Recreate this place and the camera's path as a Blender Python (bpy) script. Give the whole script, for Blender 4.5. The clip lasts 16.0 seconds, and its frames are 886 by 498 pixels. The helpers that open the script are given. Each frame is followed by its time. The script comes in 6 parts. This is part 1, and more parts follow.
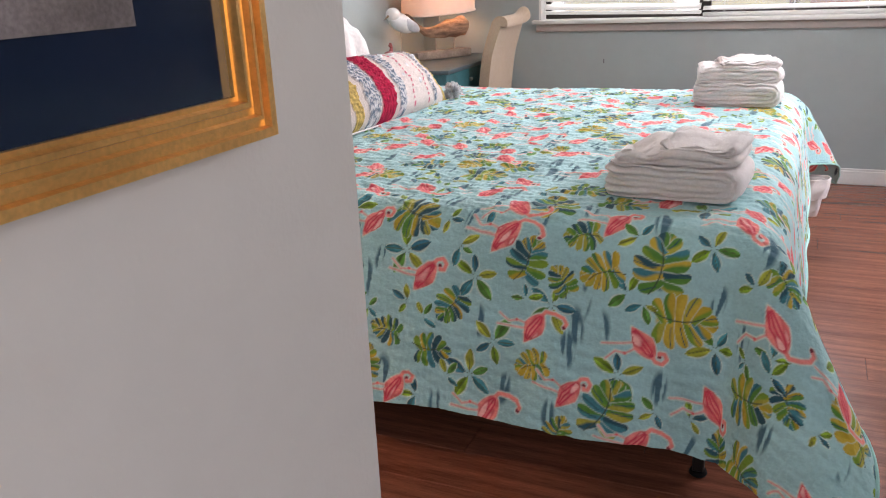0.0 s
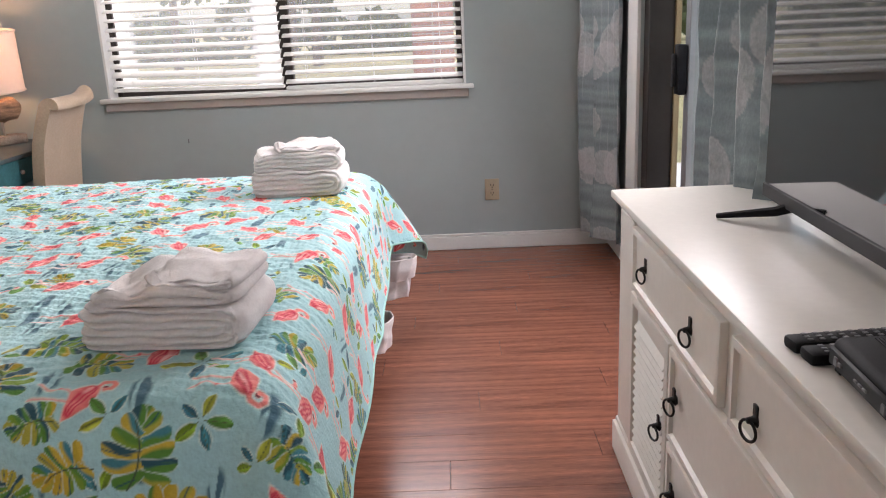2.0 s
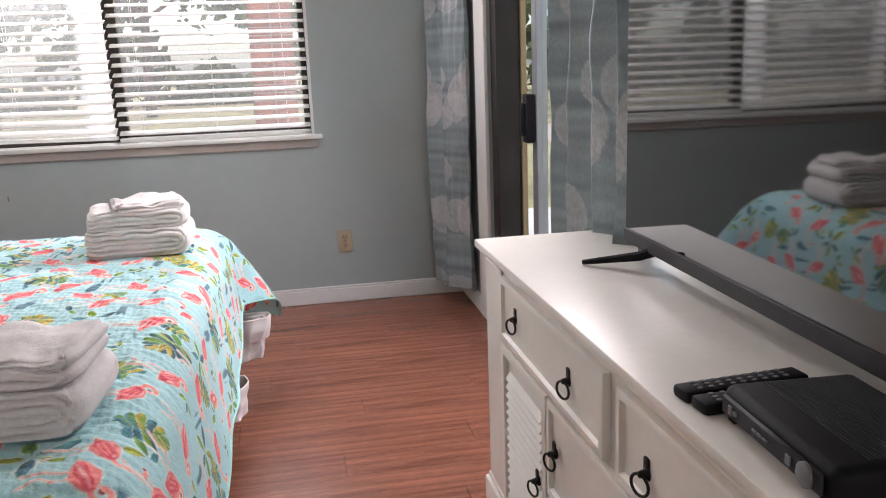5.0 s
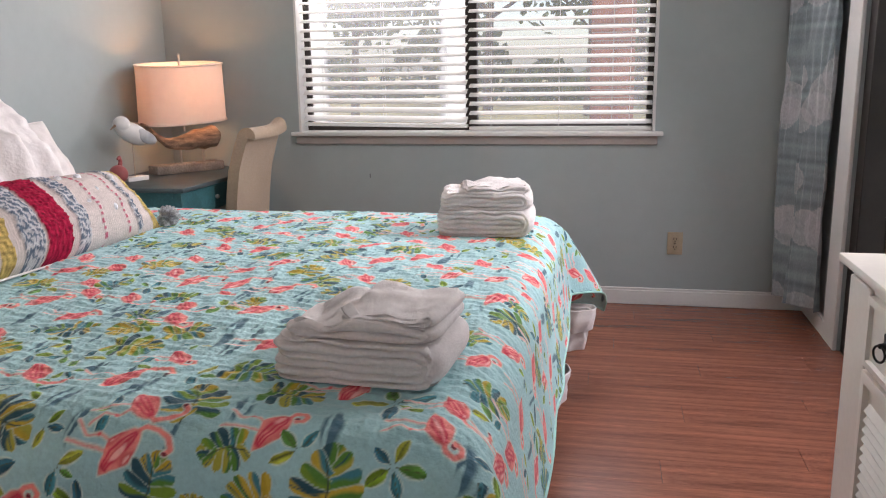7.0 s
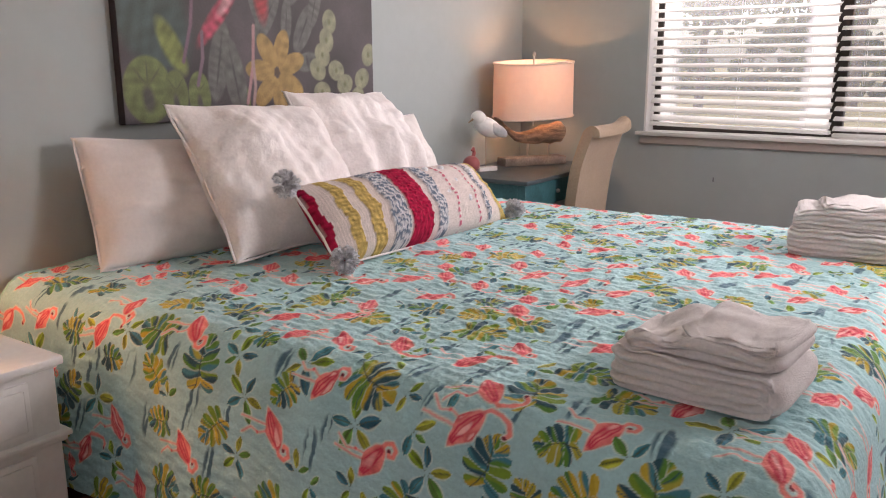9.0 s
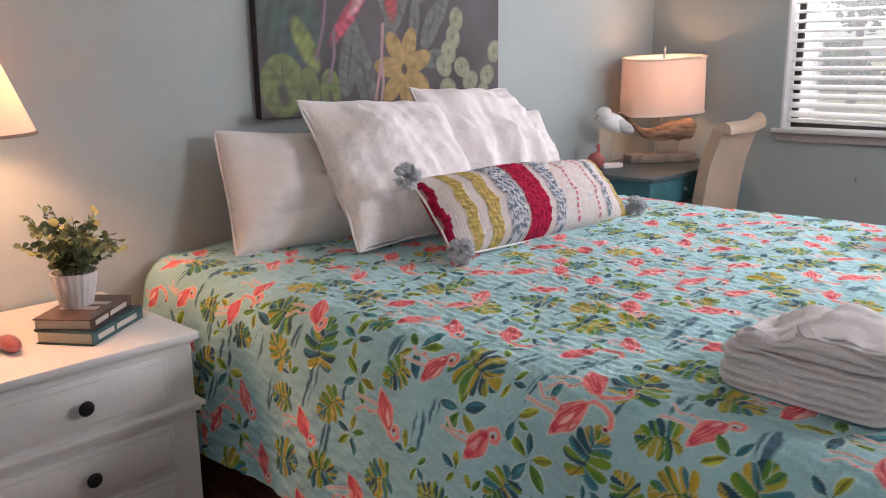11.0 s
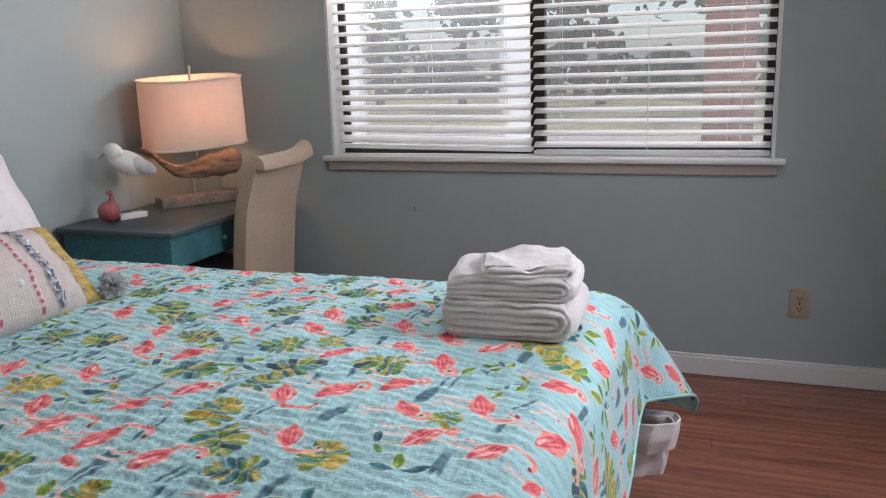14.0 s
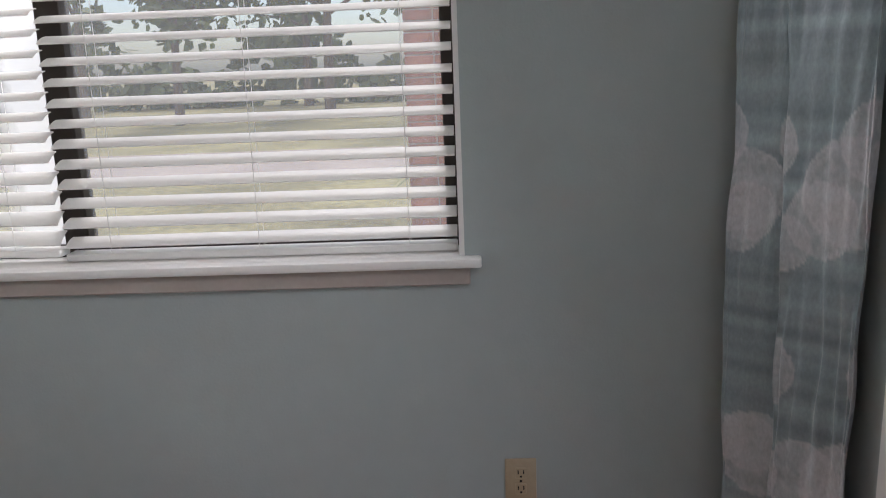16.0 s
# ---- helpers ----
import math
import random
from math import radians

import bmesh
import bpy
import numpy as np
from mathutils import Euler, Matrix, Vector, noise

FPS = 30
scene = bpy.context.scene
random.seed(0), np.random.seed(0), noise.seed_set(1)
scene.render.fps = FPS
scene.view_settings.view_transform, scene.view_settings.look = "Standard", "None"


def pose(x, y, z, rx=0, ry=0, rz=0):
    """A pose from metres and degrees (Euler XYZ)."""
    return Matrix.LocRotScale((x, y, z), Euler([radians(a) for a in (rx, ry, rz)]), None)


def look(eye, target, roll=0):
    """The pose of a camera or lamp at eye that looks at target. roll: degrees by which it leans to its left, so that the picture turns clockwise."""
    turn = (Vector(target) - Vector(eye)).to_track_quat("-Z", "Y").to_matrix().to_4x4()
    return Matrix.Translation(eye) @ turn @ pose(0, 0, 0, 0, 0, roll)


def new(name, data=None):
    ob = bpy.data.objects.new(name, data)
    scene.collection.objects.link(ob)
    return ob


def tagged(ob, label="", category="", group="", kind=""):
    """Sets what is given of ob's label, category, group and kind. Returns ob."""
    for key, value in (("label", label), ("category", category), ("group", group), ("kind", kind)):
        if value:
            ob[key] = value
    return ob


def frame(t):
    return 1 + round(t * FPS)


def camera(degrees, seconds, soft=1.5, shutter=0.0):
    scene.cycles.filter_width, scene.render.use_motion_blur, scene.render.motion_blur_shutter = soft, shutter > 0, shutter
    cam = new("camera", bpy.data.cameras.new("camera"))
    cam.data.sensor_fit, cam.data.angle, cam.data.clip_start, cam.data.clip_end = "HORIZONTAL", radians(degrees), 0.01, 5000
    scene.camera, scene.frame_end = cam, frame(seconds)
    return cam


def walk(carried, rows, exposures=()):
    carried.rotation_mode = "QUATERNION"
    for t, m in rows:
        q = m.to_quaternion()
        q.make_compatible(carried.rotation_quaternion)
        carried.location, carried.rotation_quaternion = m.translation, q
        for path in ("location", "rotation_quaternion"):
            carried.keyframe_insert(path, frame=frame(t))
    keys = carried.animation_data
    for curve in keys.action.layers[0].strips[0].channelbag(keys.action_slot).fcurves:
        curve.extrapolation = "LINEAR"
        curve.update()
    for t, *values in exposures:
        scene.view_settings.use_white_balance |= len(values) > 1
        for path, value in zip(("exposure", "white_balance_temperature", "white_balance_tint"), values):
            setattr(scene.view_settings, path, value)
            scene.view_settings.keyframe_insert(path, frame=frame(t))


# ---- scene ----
cam = camera(57.0, 16.0, soft=1.1)
PATH = [
    (0, (0.14, 0.008, 1.182), (-0.643, 1.734, 0.542), -2.6),
    (0.5, (0.17, 0.176, 1.205), (-0.469, 1.965, 0.578), -2.4),
    (1, (0.246, 0.329, 1.215), (-0.234, 2.173, 0.608), -2.4),
    (1.5, (0.353, 0.445, 1.224), (0.085, 2.34, 0.645), -2.4),
    (2, (0.411, 0.511, 1.22), (0.387, 2.436, 0.678), -2.6),
    (2.5, (0.415, 0.529, 1.226), (0.633, 2.451, 0.718), -2.8),
    (3, (0.41, 0.539, 1.221), (0.824, 2.436, 0.741), -2.8),
    (3.2, (0.41, 0.551, 1.215), (0.879, 2.437, 0.744), -2.9),
    (5.3, (0.37, 0.613, 1.21), (0.656, 2.545, 0.777), -1.7),
    (5.5, (0.364, 0.618, 1.205), (0.574, 2.56, 0.775), -1.5),
    (6, (0.33, 0.622, 1.194), (0.341, 2.576, 0.77), -1.3),
    (6.5, (0.306, 0.614, 1.193), (0.112, 2.56, 0.771), -1.1),
    (7, (0.3, 0.612, 1.193), (-0.095, 2.527, 0.771), -0.9),
    (7.5, (0.283, 0.6, 1.203), (-0.305, 2.463, 0.776), -0.7),
    (8, (0.271, 0.588, 1.196), (-0.505, 2.383, 0.772), -0.5),
    (8.5, (0.276, 0.568, 1.218), (-0.673, 2.275, 0.787), -0.1),
    (9, (0.278, 0.556, 1.242), (-0.831, 2.161, 0.803), -0.2),
    (9.5, (0.285, 0.549, 1.239), (-0.954, 2.055, 0.796), -0.1),
    (11.8, (0.368, 0.548, 1.235), (-0.99, 1.949, 0.792), -0.7),
    (12, (0.374, 0.562, 1.233), (-0.941, 2.003, 0.792), -0.8),
    (12.5, (0.375, 0.629, 1.242), (-0.801, 2.186, 0.803), -1.2),
    (13, (0.325, 0.843, 1.236), (-0.675, 2.519, 0.798), -1.4),
    (13.5, (0.295, 1.127, 1.253), (-0.522, 2.899, 0.814), -1.5),
    (14, (0.371, 1.49, 1.273), (-0.292, 3.326, 0.836), -1.8),
    (14.5, (0.422, 1.897, 1.303), (-0.125, 3.768, 0.858), -2.0),
    (15, (0.46, 2.273, 1.385), (0.015, 4.16, 0.895), -2.3),
    (15.5, (0.528, 2.667, 1.39), (0.23, 4.584, 0.902), -2.4),
    (16, (0.536, 3.012, 1.319), (0.463, 4.962, 0.88), -2.2),
]
walk(cam, [(t, look(eye, target, roll)) for t, eye, target, roll in PATH], exposures=[(0, 1.02, 6500, 20), (2, 0.88, 6550, 20), (3, 0.95, 6550, 19), (5.5, 0.83, 6500, 20), (6.5, 0.55, 6500, 20), (9.5, 0.55, 6900, 26), (12.0, 0.62, 5950, 17), (13, 0.5, 6050, 19), (14, 0.14, 6150, 17), (14.5, 0.08, 6250, 18), (16, 0.2, 6300, 17)])


# ---- world, sun and exposure ----
world = bpy.data.worlds.new("sky")
scene.world = world
world.use_nodes = True
wn = world.node_tree.nodes
sky = wn.new("ShaderNodeTexSky")
sky.sky_type = 'NISHITA'
sky.sun_disc = False
sky.sun_elevation = radians(48)
sky.sun_rotation = radians(200)
sky.air_density, sky.dust_density, sky.ozone_density = 1.0, 2.0, 1.0
wn["Background"].inputs[1].default_value = 0.15
world.node_tree.links.new(sky.outputs[0], wn["Background"].inputs[0])
sun_data = bpy.data.lights.new("sun", 'SUN')
sun_data.energy, sun_data.angle, sun_data.color = 2.4, radians(20), (1.0, 0.96, 0.9)
sun = new("sun", sun_data)
sun.matrix_world = look((0, 20, 30), (0, 0, 0))


def area_lamp(name, centre, target, width, height, watts, tint):
    """An area lamp added in an opening to strengthen the sky light there."""
    d = bpy.data.lights.new(name, 'AREA')
    d.shape, d.size, d.size_y, d.energy, d.color = 'RECTANGLE', width, height, watts, tint
    o = new(name, d)
    o.matrix_world = look(centre, target)
    return o


area_lamp("window_daylight", (-0.42, 4.932, 1.87), (-0.6, 3.4, 1.1), 1.75, 0.36, 26.0, (1.0, 0.98, 0.96))
area_lamp("door_daylight", (1.375, 3.45, 1.80), (-1.2, 1.6, 0.8), 0.9, 0.38, 26.0, (1.0, 0.98, 0.96))
# added fill for the hall wall and bed side; its opening is unseen, assumed
area_lamp("hall_fill", (1.27, -0.75, 1.35), (-0.3, 0.3, 1.0), 1.3, 1.5, 9.0, (1.0, 0.96, 0.92))


# ---- materials ----
def mat(name, colour, rough=0.6, metal=0.0, vary=0.08, scale=6.0, bump=0.0, bscale=80.0, fine=0.04, stretch=None,
        coords="Object", coat=0.0, sheen=0.0, attr=None, spec=0.5, random=0.0):
    """Principled surface with variation at two scales, relief and, if asked, a colour attribute for a print."""
    m = bpy.data.materials.new(name)
    m.use_nodes = True
    nt = m.node_tree
    nd, lk = nt.nodes, nt.links
    p = nd["Principled BSDF"]
    p.inputs["Roughness"].default_value = rough
    p.inputs["Metallic"].default_value = metal
    p.inputs["Specular IOR Level"].default_value = spec
    p.inputs["Coat Weight"].default_value = coat
    p.inputs["Sheen Weight"].default_value = sheen
    tc = nd.new("ShaderNodeTexCoord")
    vec = tc.outputs[coords]
    if stretch:
        mp = nd.new("ShaderNodeMapping")
        mp.inputs["Scale"].default_value = stretch
        lk.new(vec, mp.inputs[0])
        vec = mp.outputs[0]
    base = None
    if attr:
        at = nd.new("ShaderNodeAttribute")
        at.attribute_name = attr
        base = at.outputs["Color"]
    last = base
    for sc, amount in ((scale, vary), (scale * 14, fine)):
        if amount <= 0:
            continue
        n = nd.new("ShaderNodeTexNoise")
        n.inputs["Scale"].default_value = sc
        n.inputs["Detail"].default_value = 5
        lk.new(vec, n.inputs["Vector"])
        r = nd.new("ShaderNodeMapRange")
        r.inputs["From Min"].default_value, r.inputs["From Max"].default_value = 0.3, 0.7
        r.inputs["To Min"].default_value, r.inputs["To Max"].default_value = 1 - amount, 1 + amount
        lk.new(n.outputs["Fac"], r.inputs["Value"])
        mx = nd.new("ShaderNodeMix")
        mx.data_type, mx.blend_type = 'RGBA', 'MULTIPLY'
        mx.inputs["Factor"].default_value = 1.0
        if last:
            lk.new(last, mx.inputs[6])
        else:
            mx.inputs[6].default_value = (*colour, 1)
        lk.new(r.outputs[0], mx.inputs[7])
        last = mx.outputs[2]
    if random:
        oi = nd.new("ShaderNodeObjectInfo")
        r = nd.new("ShaderNodeMapRange")
        r.inputs["To Min"].default_value, r.inputs["To Max"].default_value = 1 - random, 1 + random
        lk.new(oi.outputs["Random"], r.inputs["Value"])
        mx = nd.new("ShaderNodeMix")
        mx.data_type, mx.blend_type = 'RGBA', 'MULTIPLY'
        mx.inputs["Factor"].default_value = 1.0
        if last:
            lk.new(last, mx.inputs[6])
        else:
            mx.inputs[6].default_value = (*colour, 1)
        lk.new(r.outputs[0], mx.inputs[7])
        last = mx.outputs[2]
    if last:
        lk.new(last, p.inputs["Base Color"])
    else:
        p.inputs["Base Color"].default_value = (*colour, 1)
    if bump > 0:
        n = nd.new("ShaderNodeTexNoise")
        n.inputs["Scale"].default_value = bscale
        n.inputs["Detail"].default_value = 4
        lk.new(vec, n.inputs["Vector"])
        b = nd.new("ShaderNodeBump")
        b.inputs["Strength"].default_value = bump
        b.inputs["Distance"].default_value = 0.004
        lk.new(n.outputs["Fac"], b.inputs["Height"])
        lk.new(b.outputs[0], p.inputs["Normal"])
    return m


def glass_mat(name, tint=(0.9, 0.95, 0.93)):
    m = bpy.data.materials.new(name)
    m.use_nodes = True
    p = m.node_tree.nodes["Principled BSDF"]
    p.inputs["Base Color"].default_value = (*tint, 1)
    p.inputs["Transmission Weight"].default_value = 1.0
    p.inputs["Roughness"].default_value = 0.0
    p.inputs["IOR"].default_value = 1.1
    return m


def shade_mat(name, colour):
    """Lamp shade cloth that lets light through."""
    return thin(mat(name, colour, 0.9, vary=0.03, scale=30, bump=0.2, bscale=500), (0.92, 0.7, 0.54), 0.32)


def thin(m, colour, share):
    """Lets part of the light through a thin material."""
    nt = m.node_tree
    tr = nt.nodes.new("ShaderNodeBsdfTranslucent")
    tr.inputs["Color"].default_value = (*colour, 1)
    mx = nt.nodes.new("ShaderNodeMixShader")
    mx.inputs[0].default_value = share
    nt.links.new(nt.nodes["Principled BSDF"].outputs[0], mx.inputs[1])
    nt.links.new(tr.outputs[0], mx.inputs[2])
    nt.links.new(mx.outputs[0], nt.nodes["Material Output"].inputs[0])
    return m


def glow_mat(name, colour, strength):
    m = bpy.data.materials.new(name)
    m.use_nodes = True
    p = m.node_tree.nodes["Principled BSDF"]
    p.inputs["Emission Color"].default_value = (*colour, 1)
    p.inputs["Emission Strength"].default_value = strength
    return m


def wood_floor_mat():
    m = mat("red_laminate", (0.225, 0.08, 0.048), 0.27, vary=0.42, scale=1.6, fine=0.3, stretch=(1.0, 22, 1), bump=0.04,
            bscale=20, random=0.08, spec=0.5)
    return m


BLIND = thin(mat("white_blind_slat", (0.84, 0.83, 0.81), 0.45, vary=0.03, fine=0.02, random=0.02), (0.95, 0.95, 0.93), 0.4)
WALL = mat("duck_egg_paint", (0.375, 0.42, 0.417), 0.75, vary=0.03, scale=1.5, fine=0.015, bump=0.12, bscale=160, spec=0.25)
HALL = mat("pale_hall_paint", (0.5, 0.49, 0.465), 0.75, vary=0.03, scale=1.5, fine=0.015, bump=0.12, bscale=160, spec=0.25)
CEIL = mat("ceiling_paint", (0.7, 0.7, 0.69), 0.9, vary=0.03, bump=0.3, bscale=90)
TRIM = mat("white_trim_paint", (0.74, 0.73, 0.71), 0.4, vary=0.03, fine=0.02, bump=0.04)
BRONZE = mat("dark_bronze_frame", (0.035, 0.028, 0.024), 0.45, metal=0.4, vary=0.2, bump=0.05)
ALU = mat("grey_aluminium", (0.3, 0.31, 0.32), 0.4, metal=0.7, vary=0.1)
TAN = mat("tan_wood_edge", (0.38, 0.26, 0.13), 0.55, vary=0.2, stretch=(1, 1, 0.1), scale=30)
FLOOR = wood_floor_mat()
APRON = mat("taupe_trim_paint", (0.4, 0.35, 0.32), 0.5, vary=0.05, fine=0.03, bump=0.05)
JOINT = mat("dark_joint", (0.05, 0.018, 0.01), 0.6, vary=0.1)
QUILT = mat("printed_quilt", (0.4, 0.65, 0.63), 0.85, vary=0.05, scale=9, fine=0.06, attr="print", bump=0.8, bscale=120, sheen=0.15, spec=0.2)
QUILTEDGE = mat("quilt_binding", (0.34, 0.6, 0.56), 0.9, vary=0.1, scale=40, bump=0.4)
QBACK = mat("quilt_backing", (0.12, 0.3, 0.28), 0.9, vary=0.2, scale=20, bump=0.4)
LINEN = mat("white_cotton", (0.82, 0.77, 0.75), 0.9, vary=0.04, scale=7, fine=0.03, bump=0.3, bscale=240, sheen=0.2, spec=0.2)
EMBR = mat("embroidered_cotton", (0.84, 0.8, 0.79), 0.9, vary=0.05, scale=9, fine=0.05, bump=0.9, bscale=55, sheen=0.2, spec=0.2)
WOVEN = mat("striped_weave", (0.8, 0.75, 0.7), 0.95, vary=0.08, scale=30, fine=0.25, attr="print", bump=1.0, bscale=320, spec=0.15)
YARN = mat("grey_yarn", (0.76, 0.77, 0.8), 0.95, vary=0.5, scale=60, fine=0.2, bump=1.0, bscale=300)
TERRY = mat("white_terry", (0.85, 0.81, 0.8), 0.95, vary=0.04, scale=10, fine=0.06, bump=1.0, bscale=380, sheen=0.4, spec=0.1)
WHITEWOOD = mat("cream_painted_wood", (0.8, 0.765, 0.705), 0.38, vary=0.03, scale=4, fine=0.02, bump=0.04, bscale=40)
NSWOOD = mat("white_painted_wood", (0.74, 0.73, 0.71), 0.42, vary=0.04, scale=4, fine=0.03, bump=0.05, bscale=40)
BLACKMETAL = mat("black_iron", (0.02, 0.02, 0.02), 0.45, metal=0.6, vary=0.2)
TEAL = mat("teal_painted_wood", (0.035, 0.14, 0.16), 0.5, vary=0.25, scale=7, fine=0.15, bump=0.15, bscale=50)
TEALTOP = mat("dark_slate_painted_top", (0.06, 0.085, 0.095), 0.42, vary=0.15, scale=6, fine=0.12, bump=0.08, bscale=50)
BEIGE = mat("beige_upholstery", (0.47, 0.355, 0.255), 0.95, vary=0.05, scale=8, fine=0.08, bump=0.5, bscale=350, sheen=0.3, spec=0.15)
SHADE = shade_mat("cream_shade_cloth", (0.84, 0.78, 0.7))
SHADETRIM = mat("shade_trim", (0.3, 0.21, 0.14), 0.8, vary=0.1)
DRIFT = mat("driftwood", (0.27, 0.17, 0.11), 0.8, vary=0.5, scale=14, fine=0.4, stretch=(1, 1, 4), bump=1.0, bscale=45)
WASHED = mat("whitewashed_board", (0.4, 0.32, 0.27), 0.8, vary=0.3, scale=12, fine=0.25, bump=0.4, bscale=60)
STEEL = mat("brushed_steel", (0.5, 0.48, 0.45), 0.35, metal=1.0, vary=0.1)
GULL = mat("gull_white_paint", (0.74, 0.72, 0.7), 0.6, vary=0.06, scale=30, bump=0.2)
GULLWING = mat("gull_grey_wing", (0.45, 0.45, 0.46), 0.65, vary=0.15, scale=30, bump=0.2)
CORAL = mat("coral_ceramic", (0.4, 0.1, 0.1), 0.3, vary=0.12, scale=30, coat=0.3)
BLACK = mat("black_plastic", (0.008, 0.008, 0.009), 0.6, spec=0.16, vary=0.15, scale=20, bump=0.08, bscale=600)
DARKGREY = mat("dark_grey_plastic", (0.022, 0.022, 0.024), 0.5, spec=0.25, vary=0.1)
GREYKEY = mat("grey_buttons", (0.16, 0.16, 0.17), 0.5, vary=0.1)
SCREEN = mat("tv_screen", (0.006, 0.007, 0.008), 0.04, vary=0.0, fine=0.0, spec=0.8, coat=0.45)
CURTAIN = mat("medallion_curtain", (0.3, 0.4, 0.42), 0.55, vary=0.06, scale=12, fine=0.1, attr="print", stretch=(1, 1, 0.5), bump=0.3, bscale=130, sheen=0.2)
GOLD = mat("gilt_frame", (0.78, 0.46, 0.16), 0.3, metal=0.8, vary=0.15, scale=18, fine=0.1, bump=0.12, bscale=60)
ART = mat("canvas_painting", (0.2, 0.2, 0.2), 0.6, vary=0.12, scale=14, fine=0.12, attr="print", bump=0.25, bscale=260)
CANVASEDGE = mat("dark_canvas_edge", (0.03, 0.02, 0.022), 0.7, vary=0.2)
NAVY = mat("navy_print", (0.008, 0.014, 0.03), 0.12, vary=0.3, scale=3, fine=0.05, coat=0.6)
MATBOARD = mat("taupe_print_area", (0.16, 0.14, 0.14), 0.15, vary=0.3, scale=25, fine=0.2, coat=0.6)
IVORY = mat("ivory_plate", (0.43, 0.35, 0.24), 0.4, vary=0.03)
DARK = mat("black_slot", (0.01, 0.008, 0.006), 0.7, vary=0.0, fine=0.0)
POT = mat("white_glazed_pot", (0.68, 0.66, 0.66), 0.4, vary=0.06, scale=20, coat=0.2)
LEAF = mat("eucalyptus_leaf", (0.09, 0.13, 0.06), 0.55, vary=0.4, scale=25, fine=0.2)
LEAFPALE = mat("pale_leaf", (0.26, 0.29, 0.12), 0.6, vary=0.3, scale=25, fine=0.2)
STEM = mat("stem", (0.1, 0.09, 0.04), 0.7)
PAPER = mat("book_pages", (0.6, 0.53, 0.42), 0.9, vary=0.06, scale=10, fine=0.2, stretch=(1, 1, 40))
BOOKA = mat("brown_book_cover", (0.09, 0.05, 0.04), 0.35, vary=0.6, scale=16, fine=0.3)
BOOKB = mat("teal_book_cover", (0.03, 0.09, 0.1), 0.35, vary=0.4, scale=16, fine=0.2)
LETTER = mat("pale_lettering", (0.55, 0.5, 0.45), 0.5, vary=0.05)
GLASS = glass_mat("window_glass")


def hazy_pane_mat(name, centre, edge):
    """A clear pane with white haze mixed in, most of all towards its edges."""
    m = bpy.data.materials.new(name)
    m.use_nodes = True
    nt = m.node_tree
    nd, lk = nt.nodes, nt.links
    clear, haze, mx = nd.new("ShaderNodeBsdfTransparent"), nd.new("ShaderNodeBsdfTranslucent"), nd.new("ShaderNodeMixShader")
    haze.inputs["Color"].default_value = (0.95, 0.96, 0.96, 1)
    tc, sp, ab, nz = nd.new("ShaderNodeTexCoord"), nd.new("ShaderNodeSeparateXYZ"), nd.new("ShaderNodeMath"), nd.new("ShaderNodeTexNoise")
    lk.new(tc.outputs["Generated"], sp.inputs[0])
    lk.new(tc.outputs["Object"], nz.inputs["Vector"])
    nz.inputs["Scale"].default_value, nz.inputs["Detail"].default_value = 22, 6
    ad = nd.new("ShaderNodeMath")
    ad.operation = 'MULTIPLY_ADD'
    ad.inputs[1].default_value = 0.1
    lk.new(nz.outputs["Fac"], ad.inputs[0])
    ab.operation = 'SUBTRACT'
    ab.inputs[1].default_value = 0.47
    lk.new(sp.outputs["X"], ab.inputs[0])
    a2 = nd.new("ShaderNodeMath")
    a2.operation = 'ABSOLUTE'
    lk.new(ab.outputs[0], a2.inputs[0])
    lk.new(a2.outputs[0], ad.inputs[2])
    rg = nd.new("ShaderNodeMapRange")
    rg.inputs["From Min"].default_value, rg.inputs["From Max"].default_value = 0.40, 0.47
    rg.inputs["To Min"].default_value, rg.inputs["To Max"].default_value = centre, edge
    lk.new(ad.outputs[0], rg.inputs["Value"])
    lk.new(rg.outputs[0], mx.inputs[0])
    lk.new(clear.outputs[0], mx.inputs[1])
    lk.new(haze.outputs[0], mx.inputs[2])
    lk.new(mx.outputs[0], nd["Material Output"].inputs[0])
    return m


WHITE_EDGED = hazy_pane_mat("white_edged_pane", 0.14, 0.6)
# thin haze put into the right pane imitates the washed-out, overbright view
GLARE_PANE = hazy_pane_mat("glare_haze_pane", 0.1, 0.12)
BULB = glow_mat("warm_bulb", (1.0, 0.62, 0.3), 6.0)
LAWN = mat("lawn_grass", (0.3, 0.27, 0.13), 0.95, vary=0.4, scale=0.5, fine=0.3, bump=0.6, bscale=20)
DRIVE = mat("sandy_drive", (0.42, 0.36, 0.3), 0.95, vary=0.15, scale=0.8, fine=0.15, bump=0.4, bscale=30)
PATIO = mat("pale_patio", (0.62, 0.6, 0.56), 0.9, vary=0.1, scale=1, fine=0.1)
TREELEAF = mat("tree_leaves", (0.11, 0.14, 0.06), 0.75, vary=0.5, scale=0.7, fine=0.3)
BARK = mat("bark", (0.12, 0.09, 0.07), 0.9, vary=0.4, scale=6, stretch=(1, 1, 0.2), bump=0.8)
BRICK = mat("red_brick", (0.3, 0.12, 0.08), 0.9, vary=0.3, scale=6, fine=0.2, bump=0.5, random=0.2)
MORTAR = mat("mortar", (0.4, 0.36, 0.32), 0.95, vary=0.1)
WHITEPAINT = mat("white_exterior_paint", (0.78, 0.78, 0.77), 0.6, vary=0.05, scale=2)


# ---- building blocks ----
def thing(name, loc, label, category, group="", kind=""):
    ob = new(name)
    ob.location = loc
    ob.empty_display_size = 0.05
    return tagged(ob, label, category, group, kind)


